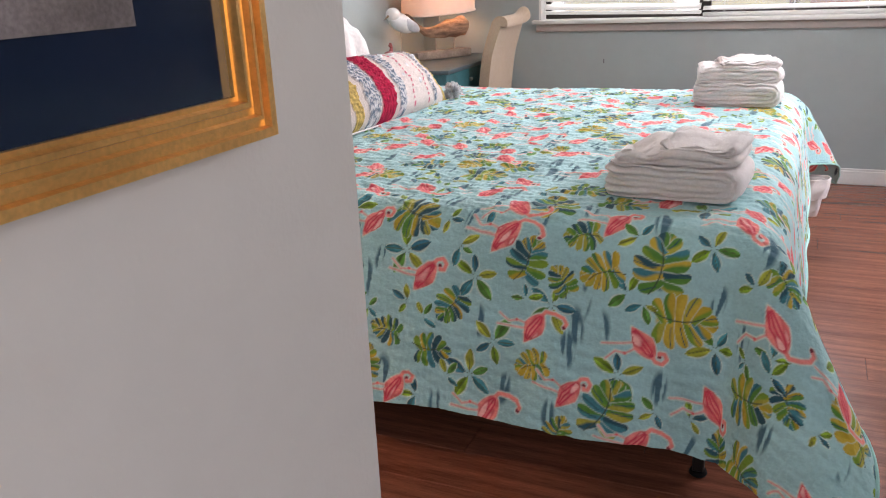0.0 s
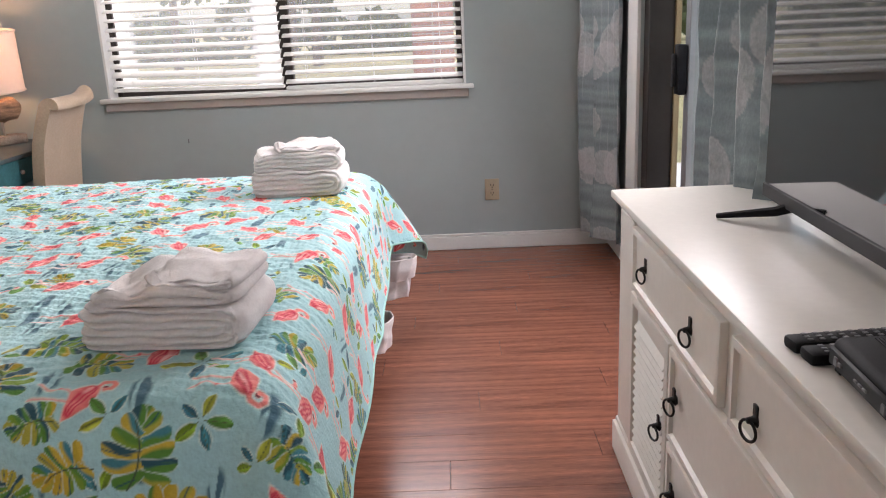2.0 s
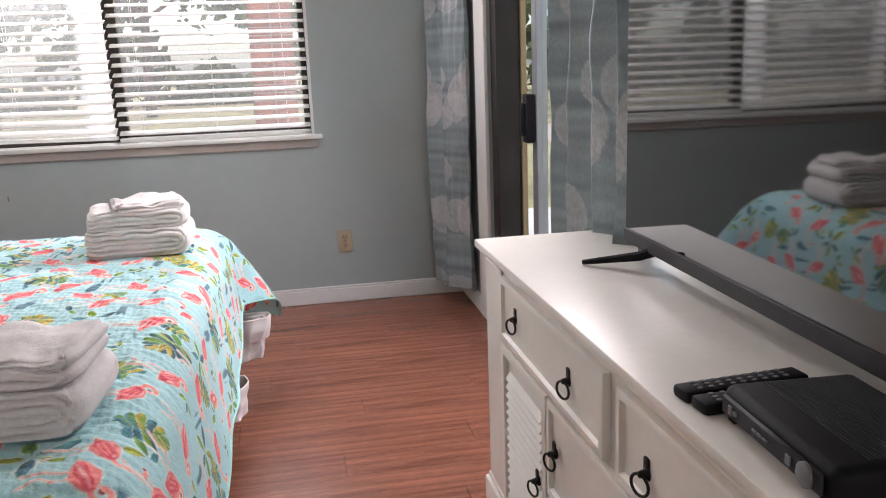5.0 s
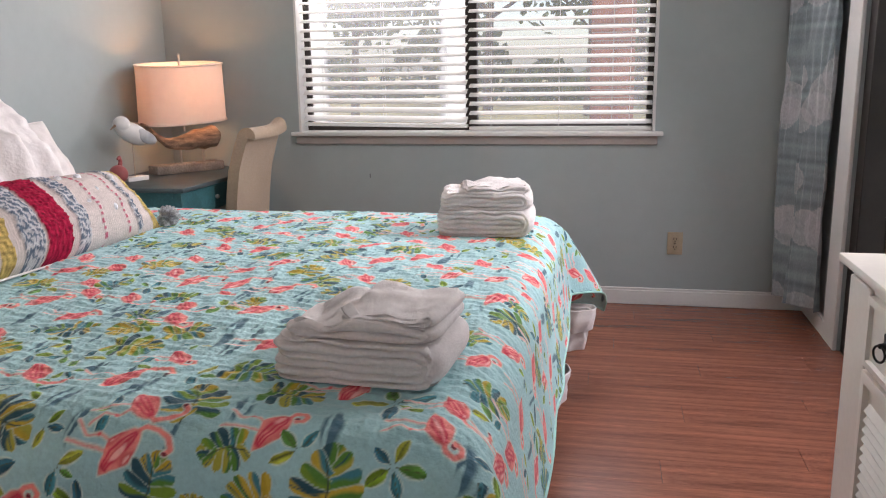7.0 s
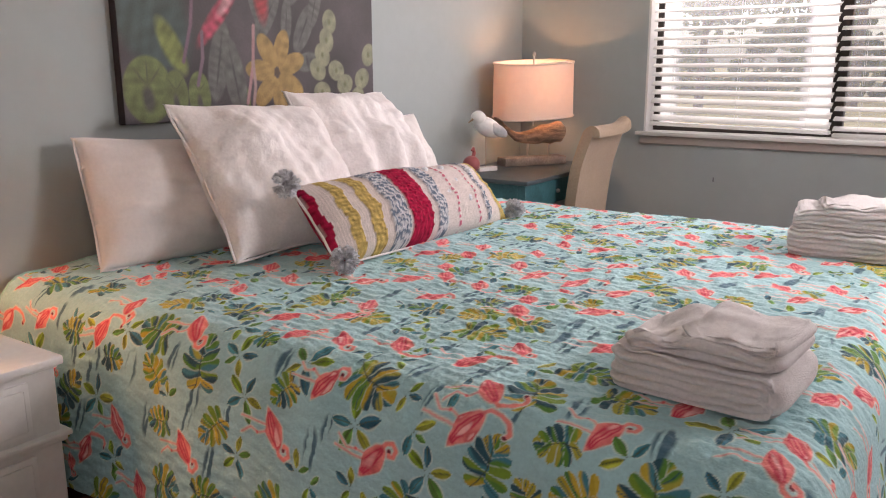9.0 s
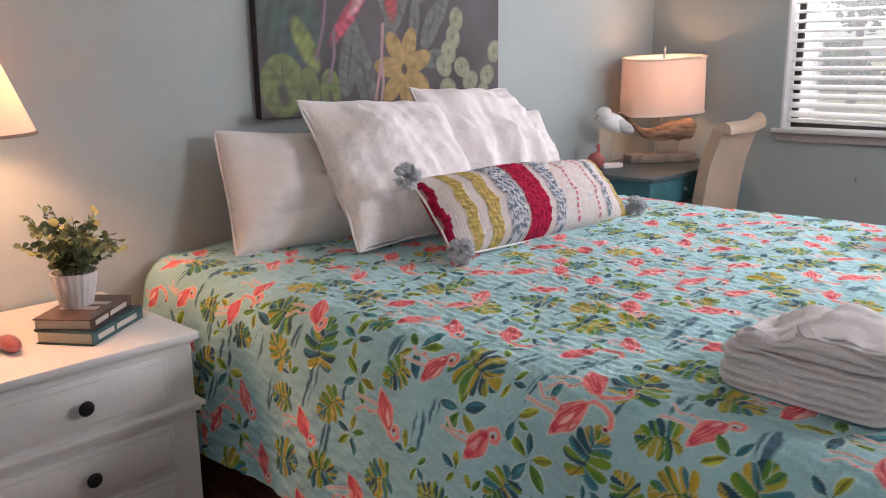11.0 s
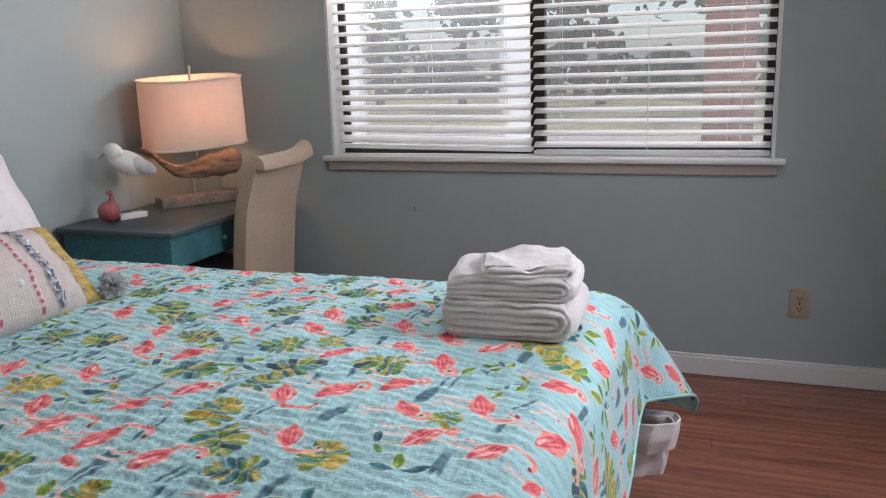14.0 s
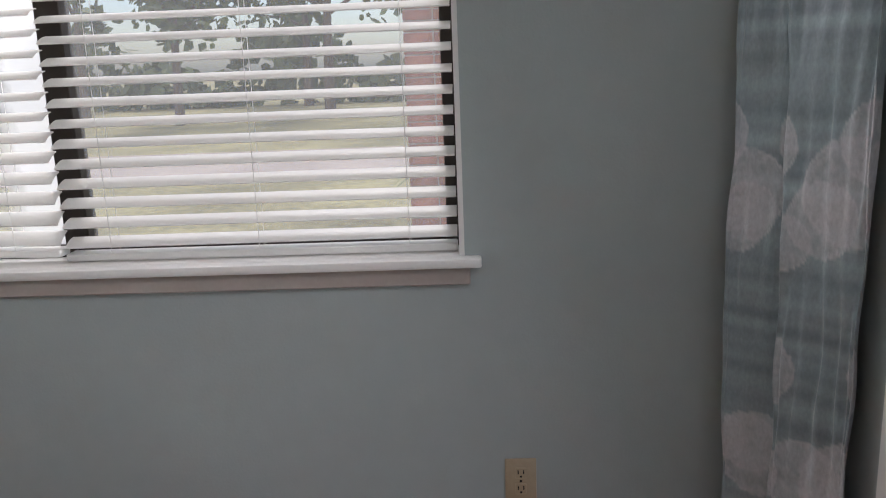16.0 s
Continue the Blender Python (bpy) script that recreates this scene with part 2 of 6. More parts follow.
def part(name, bm, material, parent=None, label="", smooth=True):
    """Links a bmesh in world coordinates as one mesh object under a thing or a part."""
    me = bpy.data.meshes.new(name)
    bm.to_mesh(me)
    bm.free()
    return link(name, me, material, parent, label, smooth)


def link(name, me, material, parent=None, label="", smooth=True):
    if material and not me.materials:
        me.materials.append(material)
    if smooth:
        me.shade_smooth()
        me.set_sharp_from_angle(angle=radians(38))
    ob = new(name, me)
    if parent:
        ob.parent = parent
        if parent.type == 'EMPTY':
            ob.matrix_parent_inverse = Matrix.Translation(-parent.location)
    return tagged(ob, label)


def piece(name, me, parent, m):
    """One of many alike parts that share a mesh, posed by m in the world."""
    ob = new(name, me)
    ob.parent = parent
    if parent.type == 'EMPTY':
        ob.matrix_parent_inverse = Matrix.Translation(-parent.location)
    ob.matrix_basis = m
    return ob


def boxes(*dims, bevel=0.003, seg=1, m=None):
    """A bmesh of boxes (x0, x1, y0, y1, z0, z1) with bevelled edges."""
    bm = bmesh.new()
    for x0, x1, y0, y1, z0, z1 in dims:
        bmesh.ops.create_cube(bm, size=1, matrix=Matrix.LocRotScale(
            ((x0 + x1) / 2, (y0 + y1) / 2, (z0 + z1) / 2), None, (abs(x1 - x0), abs(y1 - y0), abs(z1 - z0))))
    if bevel:
        bmesh.ops.bevel(bm, geom=bm.edges[:], offset=bevel, segments=seg, profile=0.5, affect='EDGES')
    if m:
        bm.transform(m)
    return bm


def tube(pts, radii, n=10, bm=None, cap=True):
    """A tube along points, with a radius at each."""
    bm = bm or bmesh.new()
    pts = [Vector(p) for p in pts]
    if not hasattr(radii, "__len__"):
        radii = [radii] * len(pts)
    rings = []
    side = None
    for i, p in enumerate(pts):
        d = (pts[min(i + 1, len(pts) - 1)] - pts[max(i - 1, 0)]).normalized()
        if side is None:
            side = d.orthogonal().normalized()
        side = (side - d * side.dot(d)).normalized()
        up = d.cross(side)
        rings.append([bm.verts.new(p + (side * math.cos(a) + up * math.sin(a)) * radii[i])
                      for a in (2 * math.pi * k / n for k in range(n))])
    for a, b in zip(rings, rings[1:]):
        for k in range(n):
            bm.faces.new((a[k], a[(k + 1) % n], b[(k + 1) % n], b[k]))
    if cap:
        bm.faces.new(rings[0][::-1])
        bm.faces.new(rings[-1])
    return bm


def lathe(profile, centre, n=32, bm=None, flute=0.0, flutes=0):
    """A turned body from (radius, height) pairs, with optional fluting."""
    bm = bm or bmesh.new()
    cx, cy, cz = centre
    rings = []
    for r, z in profile:
        ring = []
        for k in range(n):
            a = 2 * math.pi * k / n
            rr = r * (1 + flute * math.cos(flutes * a))
            ring.append(bm.verts.new((cx + rr * math.cos(a), cy + rr * math.sin(a), cz + z)))
        rings.append(ring)
    for a, b in zip(rings, rings[1:]):
        for k in range(n):
            bm.faces.new((a[k], a[(k + 1) % n], b[(k + 1) % n], b[k]))
    bm.faces.new(rings[0][::-1])
    bm.faces.new(rings[-1])
    return bm


def blob(centre, size, m=None, n=18, power=1.0, rough=0.0, freq=8.0, bm=None):
    """A rounded body: an ellipsoid, boxier as power falls, with uneven skin."""
    bm = bm or bmesh.new()
    made = bmesh.ops.create_uvsphere(bm, u_segments=n, v_segments=max(8, n // 2 + 2), radius=1)["verts"]
    for v in made:
        c = [math.copysign(abs(k) ** power, k) for k in v.co]
        p = Vector(c)
        if rough:
            p *= 1 + rough * noise.noise(p * freq / 3 + Vector(centre) * 3)
        p = Vector((p.x * size[0], p.y * size[1], p.z * size[2]))
        v.co = (m @ p if m else p) + Vector(centre)
    return bm


def sheet(name, grid, colours, material, parent=None, label="", smooth=True, thick=0.0):
    """A mesh from a grid of points (rows, columns, 3) with a colour at each point."""
    rows, cols, _ = grid.shape
    me = bpy.data.meshes.new(name)
    idx = np.arange(rows * cols).reshape(rows, cols)
    quads = np.stack([idx[:-1, :-1], idx[:-1, 1:], idx[1:, 1:], idx[1:, :-1]], -1).reshape(-1, 4)
    me.vertices.add(rows * cols)
    me.vertices.foreach_set("co", grid.reshape(-1).astype(np.float32))
    me.loops.add(quads.size)
    me.loops.foreach_set("vertex_index", quads.reshape(-1).astype(np.int32))
    me.polygons.add(len(quads))
    me.polygons.foreach_set("loop_start", (np.arange(len(quads)) * 4).astype(np.int32))
    me.update(calc_edges=True)
    if colours is not None:
        at = me.color_attributes.new("print", 'FLOAT_COLOR', 'POINT')
        full = np.ones((rows * cols, 4), np.float32)
        full[:, :3] = colours.reshape(-1, 3)
        at.data.foreach_set("color", full.reshape(-1))
    me.shade_smooth()
    me.materials.append(material)
    ob = new(name, me)
    if parent:
        ob.parent = parent
        if parent.type == 'EMPTY':
            ob.matrix_parent_inverse = Matrix.Translation(-parent.location)
    if thick:
        mod = ob.modifiers.new("thickness", 'SOLIDIFY')
        mod.thickness, mod.offset = thick, 1.0
    return tagged(ob, label)


def waves(u, v, seed, count=6, low=2.0, high=12.0):
    """A smooth uneven field of unit size over arrays u, v."""
    rng = np.random.RandomState(seed)
    out = np.zeros_like(u)
    for _ in range(count):
        f, a, ph = rng.uniform(low, high), rng.uniform(0, 2 * math.pi), rng.uniform(0, 6.28)
        out = out + np.sin((u * math.cos(a) + v * math.sin(a)) * f + ph)
    return out / math.sqrt(count)


# ---- the room's shell ----
XL, XR, YN, YS, YH, XH, CEILZ = -2.115, 1.275, 4.835, 0.596, -2.2, -0.205, 2.44
WX0, WX1, WZ0, WZ1 = -1.345, 0.505, 0.893, 2.08       # window opening
DY0, DY1, DZ1 = 2.35, 4.22, 2.05                      # sliding door opening
floor = link("floor", bpy.data.meshes.new("floor"), JOINT)
_b = boxes((XL - 0.15, XR + 0.15, YS - 0.12, YN + 0.15, -0.35, -0.004), (XH - 0.12, XR + 0.15, YH - 0.12, YS - 0.12, -0.35, -0.004), bevel=0)
_b.to_mesh(floor.data)
_b.free()
tagged(floor, "reddish brown laminate plank floor", "floor", kind="structure")


def wall(name, *dims, material=WALL, label="pale duck egg blue painted wall"):
    return tagged(part(name, boxes(*dims, bevel=0), material, smooth=False), label, "wall", kind="structure")


wall("wall_north", (XL - 0.15, WX0 - 0.012, YN, YN + 0.15, 0, CEILZ), (WX1 + 0.012, XR + 0.17, YN, YN + 0.15, 0, CEILZ),
     (WX0 - 0.012, WX1 + 0.012, YN, YN + 0.15, 0, WZ0 - 0.021), (WX0 - 0.012, WX1 + 0.012, YN, YN + 0.15, WZ1 + 0.012, CEILZ))
wall("wall_west", (XL - 0.15, XL, YS - 0.12, YN, 0, CEILZ))
# gap at y -1.42 to -0.08: unseen opening added for the hall fill lamp
wall("wall_east", (XR, XR + 0.17, DY1, YN, 0, CEILZ), (XR, XR + 0.17, YH, -1.42, 0, CEILZ), (XR, XR + 0.17, -0.08, DY0, 0, CEILZ), (XR, XR + 0.17, -1.42, -0.08, 0, 0.58), (XR, XR + 0.17, -1.42, -0.08, 2.12, CEILZ), (XR, XR + 0.17, DY0, DY1, DZ1, CEILZ))
wall("wall_south", (XL, XH - 0.12, YS - 0.12, YS, 0, CEILZ))
wall("wall_hall", (XH - 0.12, XH, YH, YS, 0, CEILZ), material=HALL, label="pale grey painted hall wall")
wall("wall_back", (XH, XR, YH - 0.12, YH, 0, CEILZ), material=HALL, label="pale grey painted hall wall")
tagged(part("ceiling", boxes((XL - 0.15, XR + 0.17, YH - 0.12, YN + 0.15, CEILZ, CEILZ + 0.1), bevel=0), CEIL, smooth=False),
       "white painted ceiling", "ceiling", kind="structure")


def baseboard(x0, x1, y0, y1, along):
    d = [(x0, x1, y0, y1, 0, 0.075), None]
    s = 0.006
    d[1] = (x0, x1, y0 + (s if along == "n" else 0), y1, 0.075, 0.088) if along == "n" else (x0 + (s if along == "e" else 0), x1 - (s if along == "w" else 0), y0, y1, 0.075, 0.088)
    return tagged(part("baseboard", boxes(*d, bevel=0.003), TRIM), "white painted baseboard along the wall", "baseboard", kind="structure")


baseboard(XL, XR, YN - 0.016, YN, "n")
baseboard(XR - 0.016, XR, DY1 + 0.171, YN - 0.016, "e")
baseboard(XL, XL + 0.016, YS, YN - 0.016, "w")
baseboard(XR - 0.016, XR, YH, DY0 - 0.01, "e")
baseboard(XH, XH + 0.016, YH, YS, "w")

# window: dark frame, panes, stool and apron
window_1 = thing("window_1", (-0.42, YN + 0.1, WZ0), "dark bronze framed sliding window above a white sill", "window", kind="structure")
WY0, WY1 = YN + 0.105, YN + 0.145
part("window_frame", boxes((WX0, WX0 + 0.03, WY0, WY1, WZ0, WZ1), (WX1 - 0.03, WX1, WY0, WY1, WZ0, WZ1),
                           (WX0 + 0.03, WX1 - 0.03, WY0, WY1, WZ0, WZ0 + 0.03), (WX0 + 0.03, WX1 - 0.03, WY0, WY1, WZ1 - 0.03, WZ1),
                           (-0.455, -0.395, WY0 - 0.012, WY1, WZ0 + 0.03, WZ1 - 0.03), bevel=0.002), BRONZE, window_1)
for x0, x1 in ((WX0 + 0.03, -0.455), (-0.395, WX1 - 0.03)):
    pane = part("pane", boxes((x0, x1, WY0 + 0.018, WY0 + 0.024, WZ0 + 0.03, WZ1 - 0.03), bevel=0), GLARE_PANE if x0 > -1 else WHITE_EDGED, window_1, smooth=False)
    pane.visible_shadow = False
part("window_jamb", boxes((WX0 - 0.012, WX0, YN + 0.001, WY1 + 0.004, WZ0 - 0.02, WZ1), (WX1, WX1 + 0.012, YN + 0.001, WY1 + 0.004, WZ0 - 0.02, WZ1),
                          (WX0, WX1, YN + 0.001, WY0, WZ1, WZ1 + 0.012), bevel=0), TRIM, window_1, smooth=False)
part("window_sill", boxes((WX0 - 0.045, WX1 + 0.05, YN - 0.042, YN - 0.0005, WZ0 - 0.022, WZ0), (WX0 + 0.0005, WX1 - 0.0005, YN - 0.0005, WY1, WZ0 - 0.02, WZ0 - 0.001), bevel=0.005, seg=2), TRIM, window_1)
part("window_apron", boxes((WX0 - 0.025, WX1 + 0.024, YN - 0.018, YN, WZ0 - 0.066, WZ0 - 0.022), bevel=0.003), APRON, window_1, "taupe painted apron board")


def venetian_blind(x0, x1, base, tilt, droop, lift):
    """White slatted blind hung in the window opening; the lowest slats lie steeper by droop."""
    y = YN + 0.058
    b = thing("venetian_blind", ((x0 + x1) / 2, y, base), "white slatted venetian blind hanging in the window, lowered", "blind", "window blinds")
    bm = bmesh.new()
    n, w = 6, 0.05
    L = x1 - x0
    for up in (0, 1):
        for k in range(n + 1):
            s = k / n - 0.5
            bow = 0.0035 * (1 - 4 * s * s)
            for sx in (-0.5, 0.5):
                bm.verts.new((sx * L, s * w, bow + (0.0014 if up else -0.0014)))
    bm.verts.ensure_lookup_table()
    V = bm.verts
    for k in range(n):
        a = 2 * k
        bm.faces.new((V[a], V[a + 2], V[a + 3], V[a + 1]))
        a += 2 * (n + 1)
        bm.faces.new((V[a + 1], V[a + 3], V[a + 2], V[a]))
    o = 2 * (n + 1)
    for a, c in ((0, 1), (2 * n, 2 * n + 1)):
        bm.faces.new((V[a], V[c], V[c + o], V[a + o]))
    bmesh.ops.recalc_face_normals(bm, faces=bm.faces)
    me = bpy.data.meshes.new("slat")
    bm.to_mesh(me)
    bm.free()
    me.materials.append(BLIND)
    me.shade_smooth()
    me.set_sharp_from_angle(angle=radians(40))
    count = int((WZ1 - 0.07 - base - 0.03) / 0.0468)
    rng = random.Random(int(x0 * 100))
    for i in range(count):
        t = tilt + (droop * max(0.0, 1 - i / 6) if droop else 0) + rng.uniform(-1, 1)
        piece("slat", me, b, pose((x0 + x1) / 2, y, base + 0.042 + 0.0468 * i, t, rng.uniform(-0.12, 0.12) + lift * max(0, 1 - i / 4), 0))
    part("bottom_rail", boxes((x0, x1, y - 0.025, y + 0.025, base, base + 0.018), bevel=0.003,
                              m=Matrix.Translation(((x0 + x1) / 2, 0, base)) @ Matrix.Rotation(radians(lift), 4, 'Y') @ Matrix.Translation((-(x0 + x1) / 2, 0, -base))), BLIND, b)
    part("headrail", boxes((x0, x1, y - 0.028, y + 0.028, WZ1 - 0.045, WZ1 - 0.001), bevel=0.003), BLIND, b)
    for f in (0.12, 0.5, 0.88):
        x = x0 + (x1 - x0) * f
        for dy in (-0.024, 0.024):
            part("cord", tube([(x, y + dy, base + 0.01), (x, y + dy, WZ1 - 0.04)], 0.0008, 5), BLIND, b)
    return b


venetian_blind(WX0 + 0.006, -0.440, WZ0 + 0.022, 20, 14, 0.9)
venetian_blind(-0.428, WX1 - 0.004, WZ0 + 0.004, 20, 0, 0.0)

# sliding glass door in the east wall
door_1 = thing("door_1", (XR + 0.1, 3.3, 0), "dark bronze framed sliding glass door, partly curtained", "glass door", kind="structure")
part("door_frame", boxes((XR + 0.015, XR + 0.15, DY1 - 0.10, DY1 - 0.005, 0, DZ1), (XR + 0.015, XR + 0.15, DY0, DY0 + 0.06, 0, DZ1),
                         (XR + 0.015, XR + 0.15, DY0 + 0.06, DY1 - 0.10, DZ1 - 0.05, DZ1), (XR + 0.015, XR + 0.15, DY0 + 0.06, DY1 - 0.10, 0.0, 0.03), bevel=0.003), BRONZE, door_1)
part("frame_edge", boxes((XR + 0.125, XR + 0.15, DY1 - 0.118, DY1 - 0.102, 0.03, DZ1 - 0.05), bevel=0.002), TAN, door_1, "tan wooden inner edge")
part("stile", boxes((XR + 0.085, XR + 0.135, 3.765, 3.825, 0.03, DZ1 - 0.05), bevel=0.004), ALU, door_1, "grey metal door stile")
part("stile", boxes((XR + 0.085, XR + 0.135, 3.18, 3.25, 0.03, DZ1 - 0.05), bevel=0.004), BRONZE, door_1)
handle = part("door_handle", boxes((XR + 0.045, XR + 0.085, 3.775, 3.835, 0.89, 1.085), bevel=0.008, seg=2), BLACK, door_1, "black door handle plate")
part("grip", boxes((XR + 0.03, XR + 0.045, 3.79, 3.82, 0.92, 1.05), bevel=0.006, seg=2), BLACK, handle)
for y0, y1 in ((3.825, DY1 - 0.12), (3.25, 3.765), (DY0 + 0.06, 3.18)):
    pane = part("pane", boxes((XR + 0.107, XR + 0.113, y0, y1, 0.03, DZ1 - 0.05), bevel=0), GLASS, door_1, smooth=False)
    pane.visible_shadow = False
tagged(part("trim", boxes((XR - 0.018, XR - 0.0005, DY1 - 0.01, DY1 + 0.17, 0.0, DZ1 + 0.06), bevel=0.003), TRIM),
       "white painted casing beside the glass door", "trim", kind="structure")

# small scuff on the wall below the window
part("scuff", boxes((-0.969, -0.962, YN - 0.0012, YN, 0.645, 0.668), bevel=0.0005), GREYKEY, bpy.data.objects["wall_north"], "small dark scuff mark")

# wall outlet
outlet = thing("wall_outlet", (0.636, YN, 0.32), "ivory duplex outlet plate on the wall", "outlet")
part("plate", boxes((0.598, 0.674, YN - 0.006, YN, 0.268, 0.384), bevel=0.003, seg=2), IVORY, outlet)
for z in (0.347, 0.305):
    part("socket", boxes((0.622, 0.650, YN - 0.008, YN - 0.0055, z - 0.014, z + 0.014), bevel=0.002), IVORY, outlet)
    part("slot", boxes((0.628, 0.631, YN - 0.0086, YN - 0.0078, z - 0.002, z + 0.008), (0.641, 0.644, YN - 0.0086, YN - 0.0078, z - 0.002, z + 0.008),
                       (0.6335, 0.6385, YN - 0.0086, YN - 0.0078, z - 0.011, z - 0.006), bevel=0), DARK, outlet)
part("screw", boxes((0.633, 0.639, YN - 0.0086, YN - 0.0055, 0.323, 0.329), bevel=0.001), DARK, outlet)


# ---- printed textiles ----
def near_line(p, q, pts):
    """Distance from points to a broken line, and how far along it they lie."""
    best = np.full(p.shape, 9.0)
    along = np.zeros(p.shape)
    n = len(pts) - 1
    for i, ((x0, y0), (x1, y1)) in enumerate(zip(pts, pts[1:])):
        dx, dy = x1 - x0, y1 - y0
        t = np.clip(((p - x0) * dx + (q - y0) * dy) / (dx * dx + dy * dy), 0, 1)
        d = np.hypot(p - x0 - t * dx, q - y0 - t * dy)
        hit = d < best
        best = np.where(hit, d, best)
        along = np.where(hit, (i + t) / n, along)
    return best, along


CORALS = np.array([(0.86, 0.16, 0.17), (0.92, 0.3, 0.27), (0.7, 0.05, 0.1), (0.95, 0.45, 0.42)])
GREENS = np.array([(0.2, 0.34, 0.03), (0.36, 0.4, 0.05), (0.035, 0.15, 0.21), (0.1, 0.27, 0.05), (0.5, 0.38, 0.04), (0.05, 0.23, 0.28)])
BLADES = np.array([(0.52, 0.38, 0.04), (0.42, 0.4, 0.06), (0.1, 0.27, 0.05), (0.03, 0.1, 0.13), (0.06, 0.24, 0.29), (0.2, 0.34, 0.04), (0.6, 0.45, 0.06)])
HALO = np.array((0.66, 0.8, 0.73))


class Cloth:
    """The print of a cloth: a colour at every point (u, v)."""

    def __init__(self, u, v, ground):
        self.u, self.v = u, v
        self.c = np.empty(u.shape + (3,))
        self.c[:] = ground

    def around(self, u0, v0, size, turn, flip):
        r0, r1 = np.searchsorted(self.v[:, 0], (v0 - size, v0 + size))
        c0, c1 = np.searchsorted(self.u[0], (u0 - size, u0 + size))
        if r1 - r0 < 2 or c1 - c0 < 2:
            return None
        s = (slice(r0, r1), slice(c0, c1))
        du, dv = self.u[s] - u0, self.v[s] - v0
        c, n = math.cos(turn), math.sin(turn)
        return s, (du * c + dv * n) * flip, -du * n + dv * c

    def lay(self, s, mask, colour):
        m = np.clip(mask, 0, 1)[..., None]
        self.c[s] = self.c[s] * (1 - m) + colour * m

    def flamingo(self, u0, v0, turn=0.0, flip=1, k=1.0, seed=0):
        """A coral wading bird: streaked drop-shaped body, curled or stretched neck, thin legs to one side."""
        got = self.around(u0, v0, 0.11 * k, turn, 1)
        if not got:
            return
        s, p, q = got
        p, q = p / k, q / k * flip
        rng = np.random.RandomState(seed)
        soft = 0.0026
        if rng.rand() < 0.55:
            bend = [(0.016, 0.03), (0.024, 0.044), (0.038, 0.048), (0.048, 0.038), (0.044, 0.024), (0.034, 0.022), (0.033, 0.031)]
        else:
            bend = [(0.016, 0.03), (0.028, 0.043), (0.05, 0.041), (0.07, 0.034), (0.078, 0.022), (0.072, 0.012)]
        neck, along = near_line(p, q, bend)
        knee = rng.uniform(0.008, 0.026)
        l1, f1 = near_line(p, q, [(-0.008, -0.004), (-0.045, -0.008 + 0.3 * knee), (-0.09, -0.002)])
        l2, f2 = near_line(p, q, [(-0.008, 0.006), (-0.04, knee), (-0.062, knee - 0.006), (-0.085, knee + 0.012)])
        legs = np.minimum(l1, l2)
        joint = np.hypot(p + 0.042, q - knee)
        ax, ay = 0.5, 0.866
        a, b = p * ax + q * ay, -p * ay + q * ax
        body = np.hypot((a + 0.002) / 0.043, b / np.maximum(0.0245 + 0.36 * np.minimum(a, 0) - 0.12 * np.maximum(a, 0), 0.004)) - 1
        shape = np.minimum(np.minimum(body * 0.022, neck - 0.0046), legs - 0.0022)
        self.lay(s, 0.8 - (shape - 0.0014) / soft, HALO)
        w = waves(a * 60, b * 240, seed, 5, 0.6, 1.6)
        tone = CORALS[1] + (CORALS[0] * 0.85 - CORALS[1]) * np.clip(0.45 + 0.9 * w, 0, 1)[..., None]
        self.lay(s, 0.6 - (legs - 0.0019) / soft, CORALS[3] * 0.88)
        self.lay(s, 0.5 - (joint - 0.0035) / soft, CORALS[0])
        self.lay(s, 0.6 - (neck - 0.0042) / soft, CORALS[1])
        self.lay(s, 0.5 - body * 0.022 / soft, tone)
        for off in (-0.009, 0.0, 0.009):
            d, _ = near_line(a, b, [(-0.034, off * 0.4), (-0.008, off + 0.003), (0.022, off * 0.8), (0.034, off * 0.3)])
            self.lay(s, (0.5 - (d - 0.0019) / soft) * (body < 0.0), CORALS[2])
        self.lay(s, np.clip(1.5 * (w - 0.6), 0, 1) * (body < -0.15), np.array((0.98, 0.55, 0.52)))
        self.lay(s, (0.5 - (neck - 0.0045) / soft) * (along > 0.95), np.array((0.2, 0.03, 0.05)))

    def monstera(self, u0, v0, turn=0.0, k=1.0, seed=0):
        """A split leaf: rounded blades spread from both sides of a dark midrib."""
        got = self.around(u0, v0, 0.1 * k, turn, 1)
        if not got:
            return
        s, p, q = got
        p, q = p / k, q / k
        rng = np.random.RandomState(seed)
        first = (0, 2, 4, 1)[seed % 4]
        body = np.hypot(p / 0.03, (q + 0.006) / 0.05) - 1
        self.lay(s, 0.5 - body * 6, BLADES[(first + 2) % 7])
        for i in (5, 4, 3, 2, 1, 0):
            for sgn in (1, -1):
                an = radians((122, 104, 88, 72, 52, 20)[i] + rng.uniform(-4, 4)) * sgn
                ln = (0.05, 0.061, 0.062, 0.057, 0.047, 0.036)[i] * rng.uniform(0.94, 1.05)
                dx, dy = math.sin(an), math.cos(an)
                q0 = q - (-0.04 + 0.0155 * i)
                a, b = p * dx + q0 * dy, -p * dy + q0 * dx
                b = b - sgn * 3.4 * a * a
                f = np.clip(a / ln, 0, 1)
                half = (0.007 + 0.0095 * f) * np.sqrt(np.clip(1 - f ** 5, 0, 1))
                edge = np.where((a > -0.004) & (a < ln), np.abs(b) - half, 0.02)
                tone = BLADES[(first + rng.randint(0, 4)) % 7]
                other = BLADES[(first + rng.randint(1, 6)) % 7]
                self.lay(s, 0.5 - (edge - 0.0012) / 0.0026, HALO * 0.9)
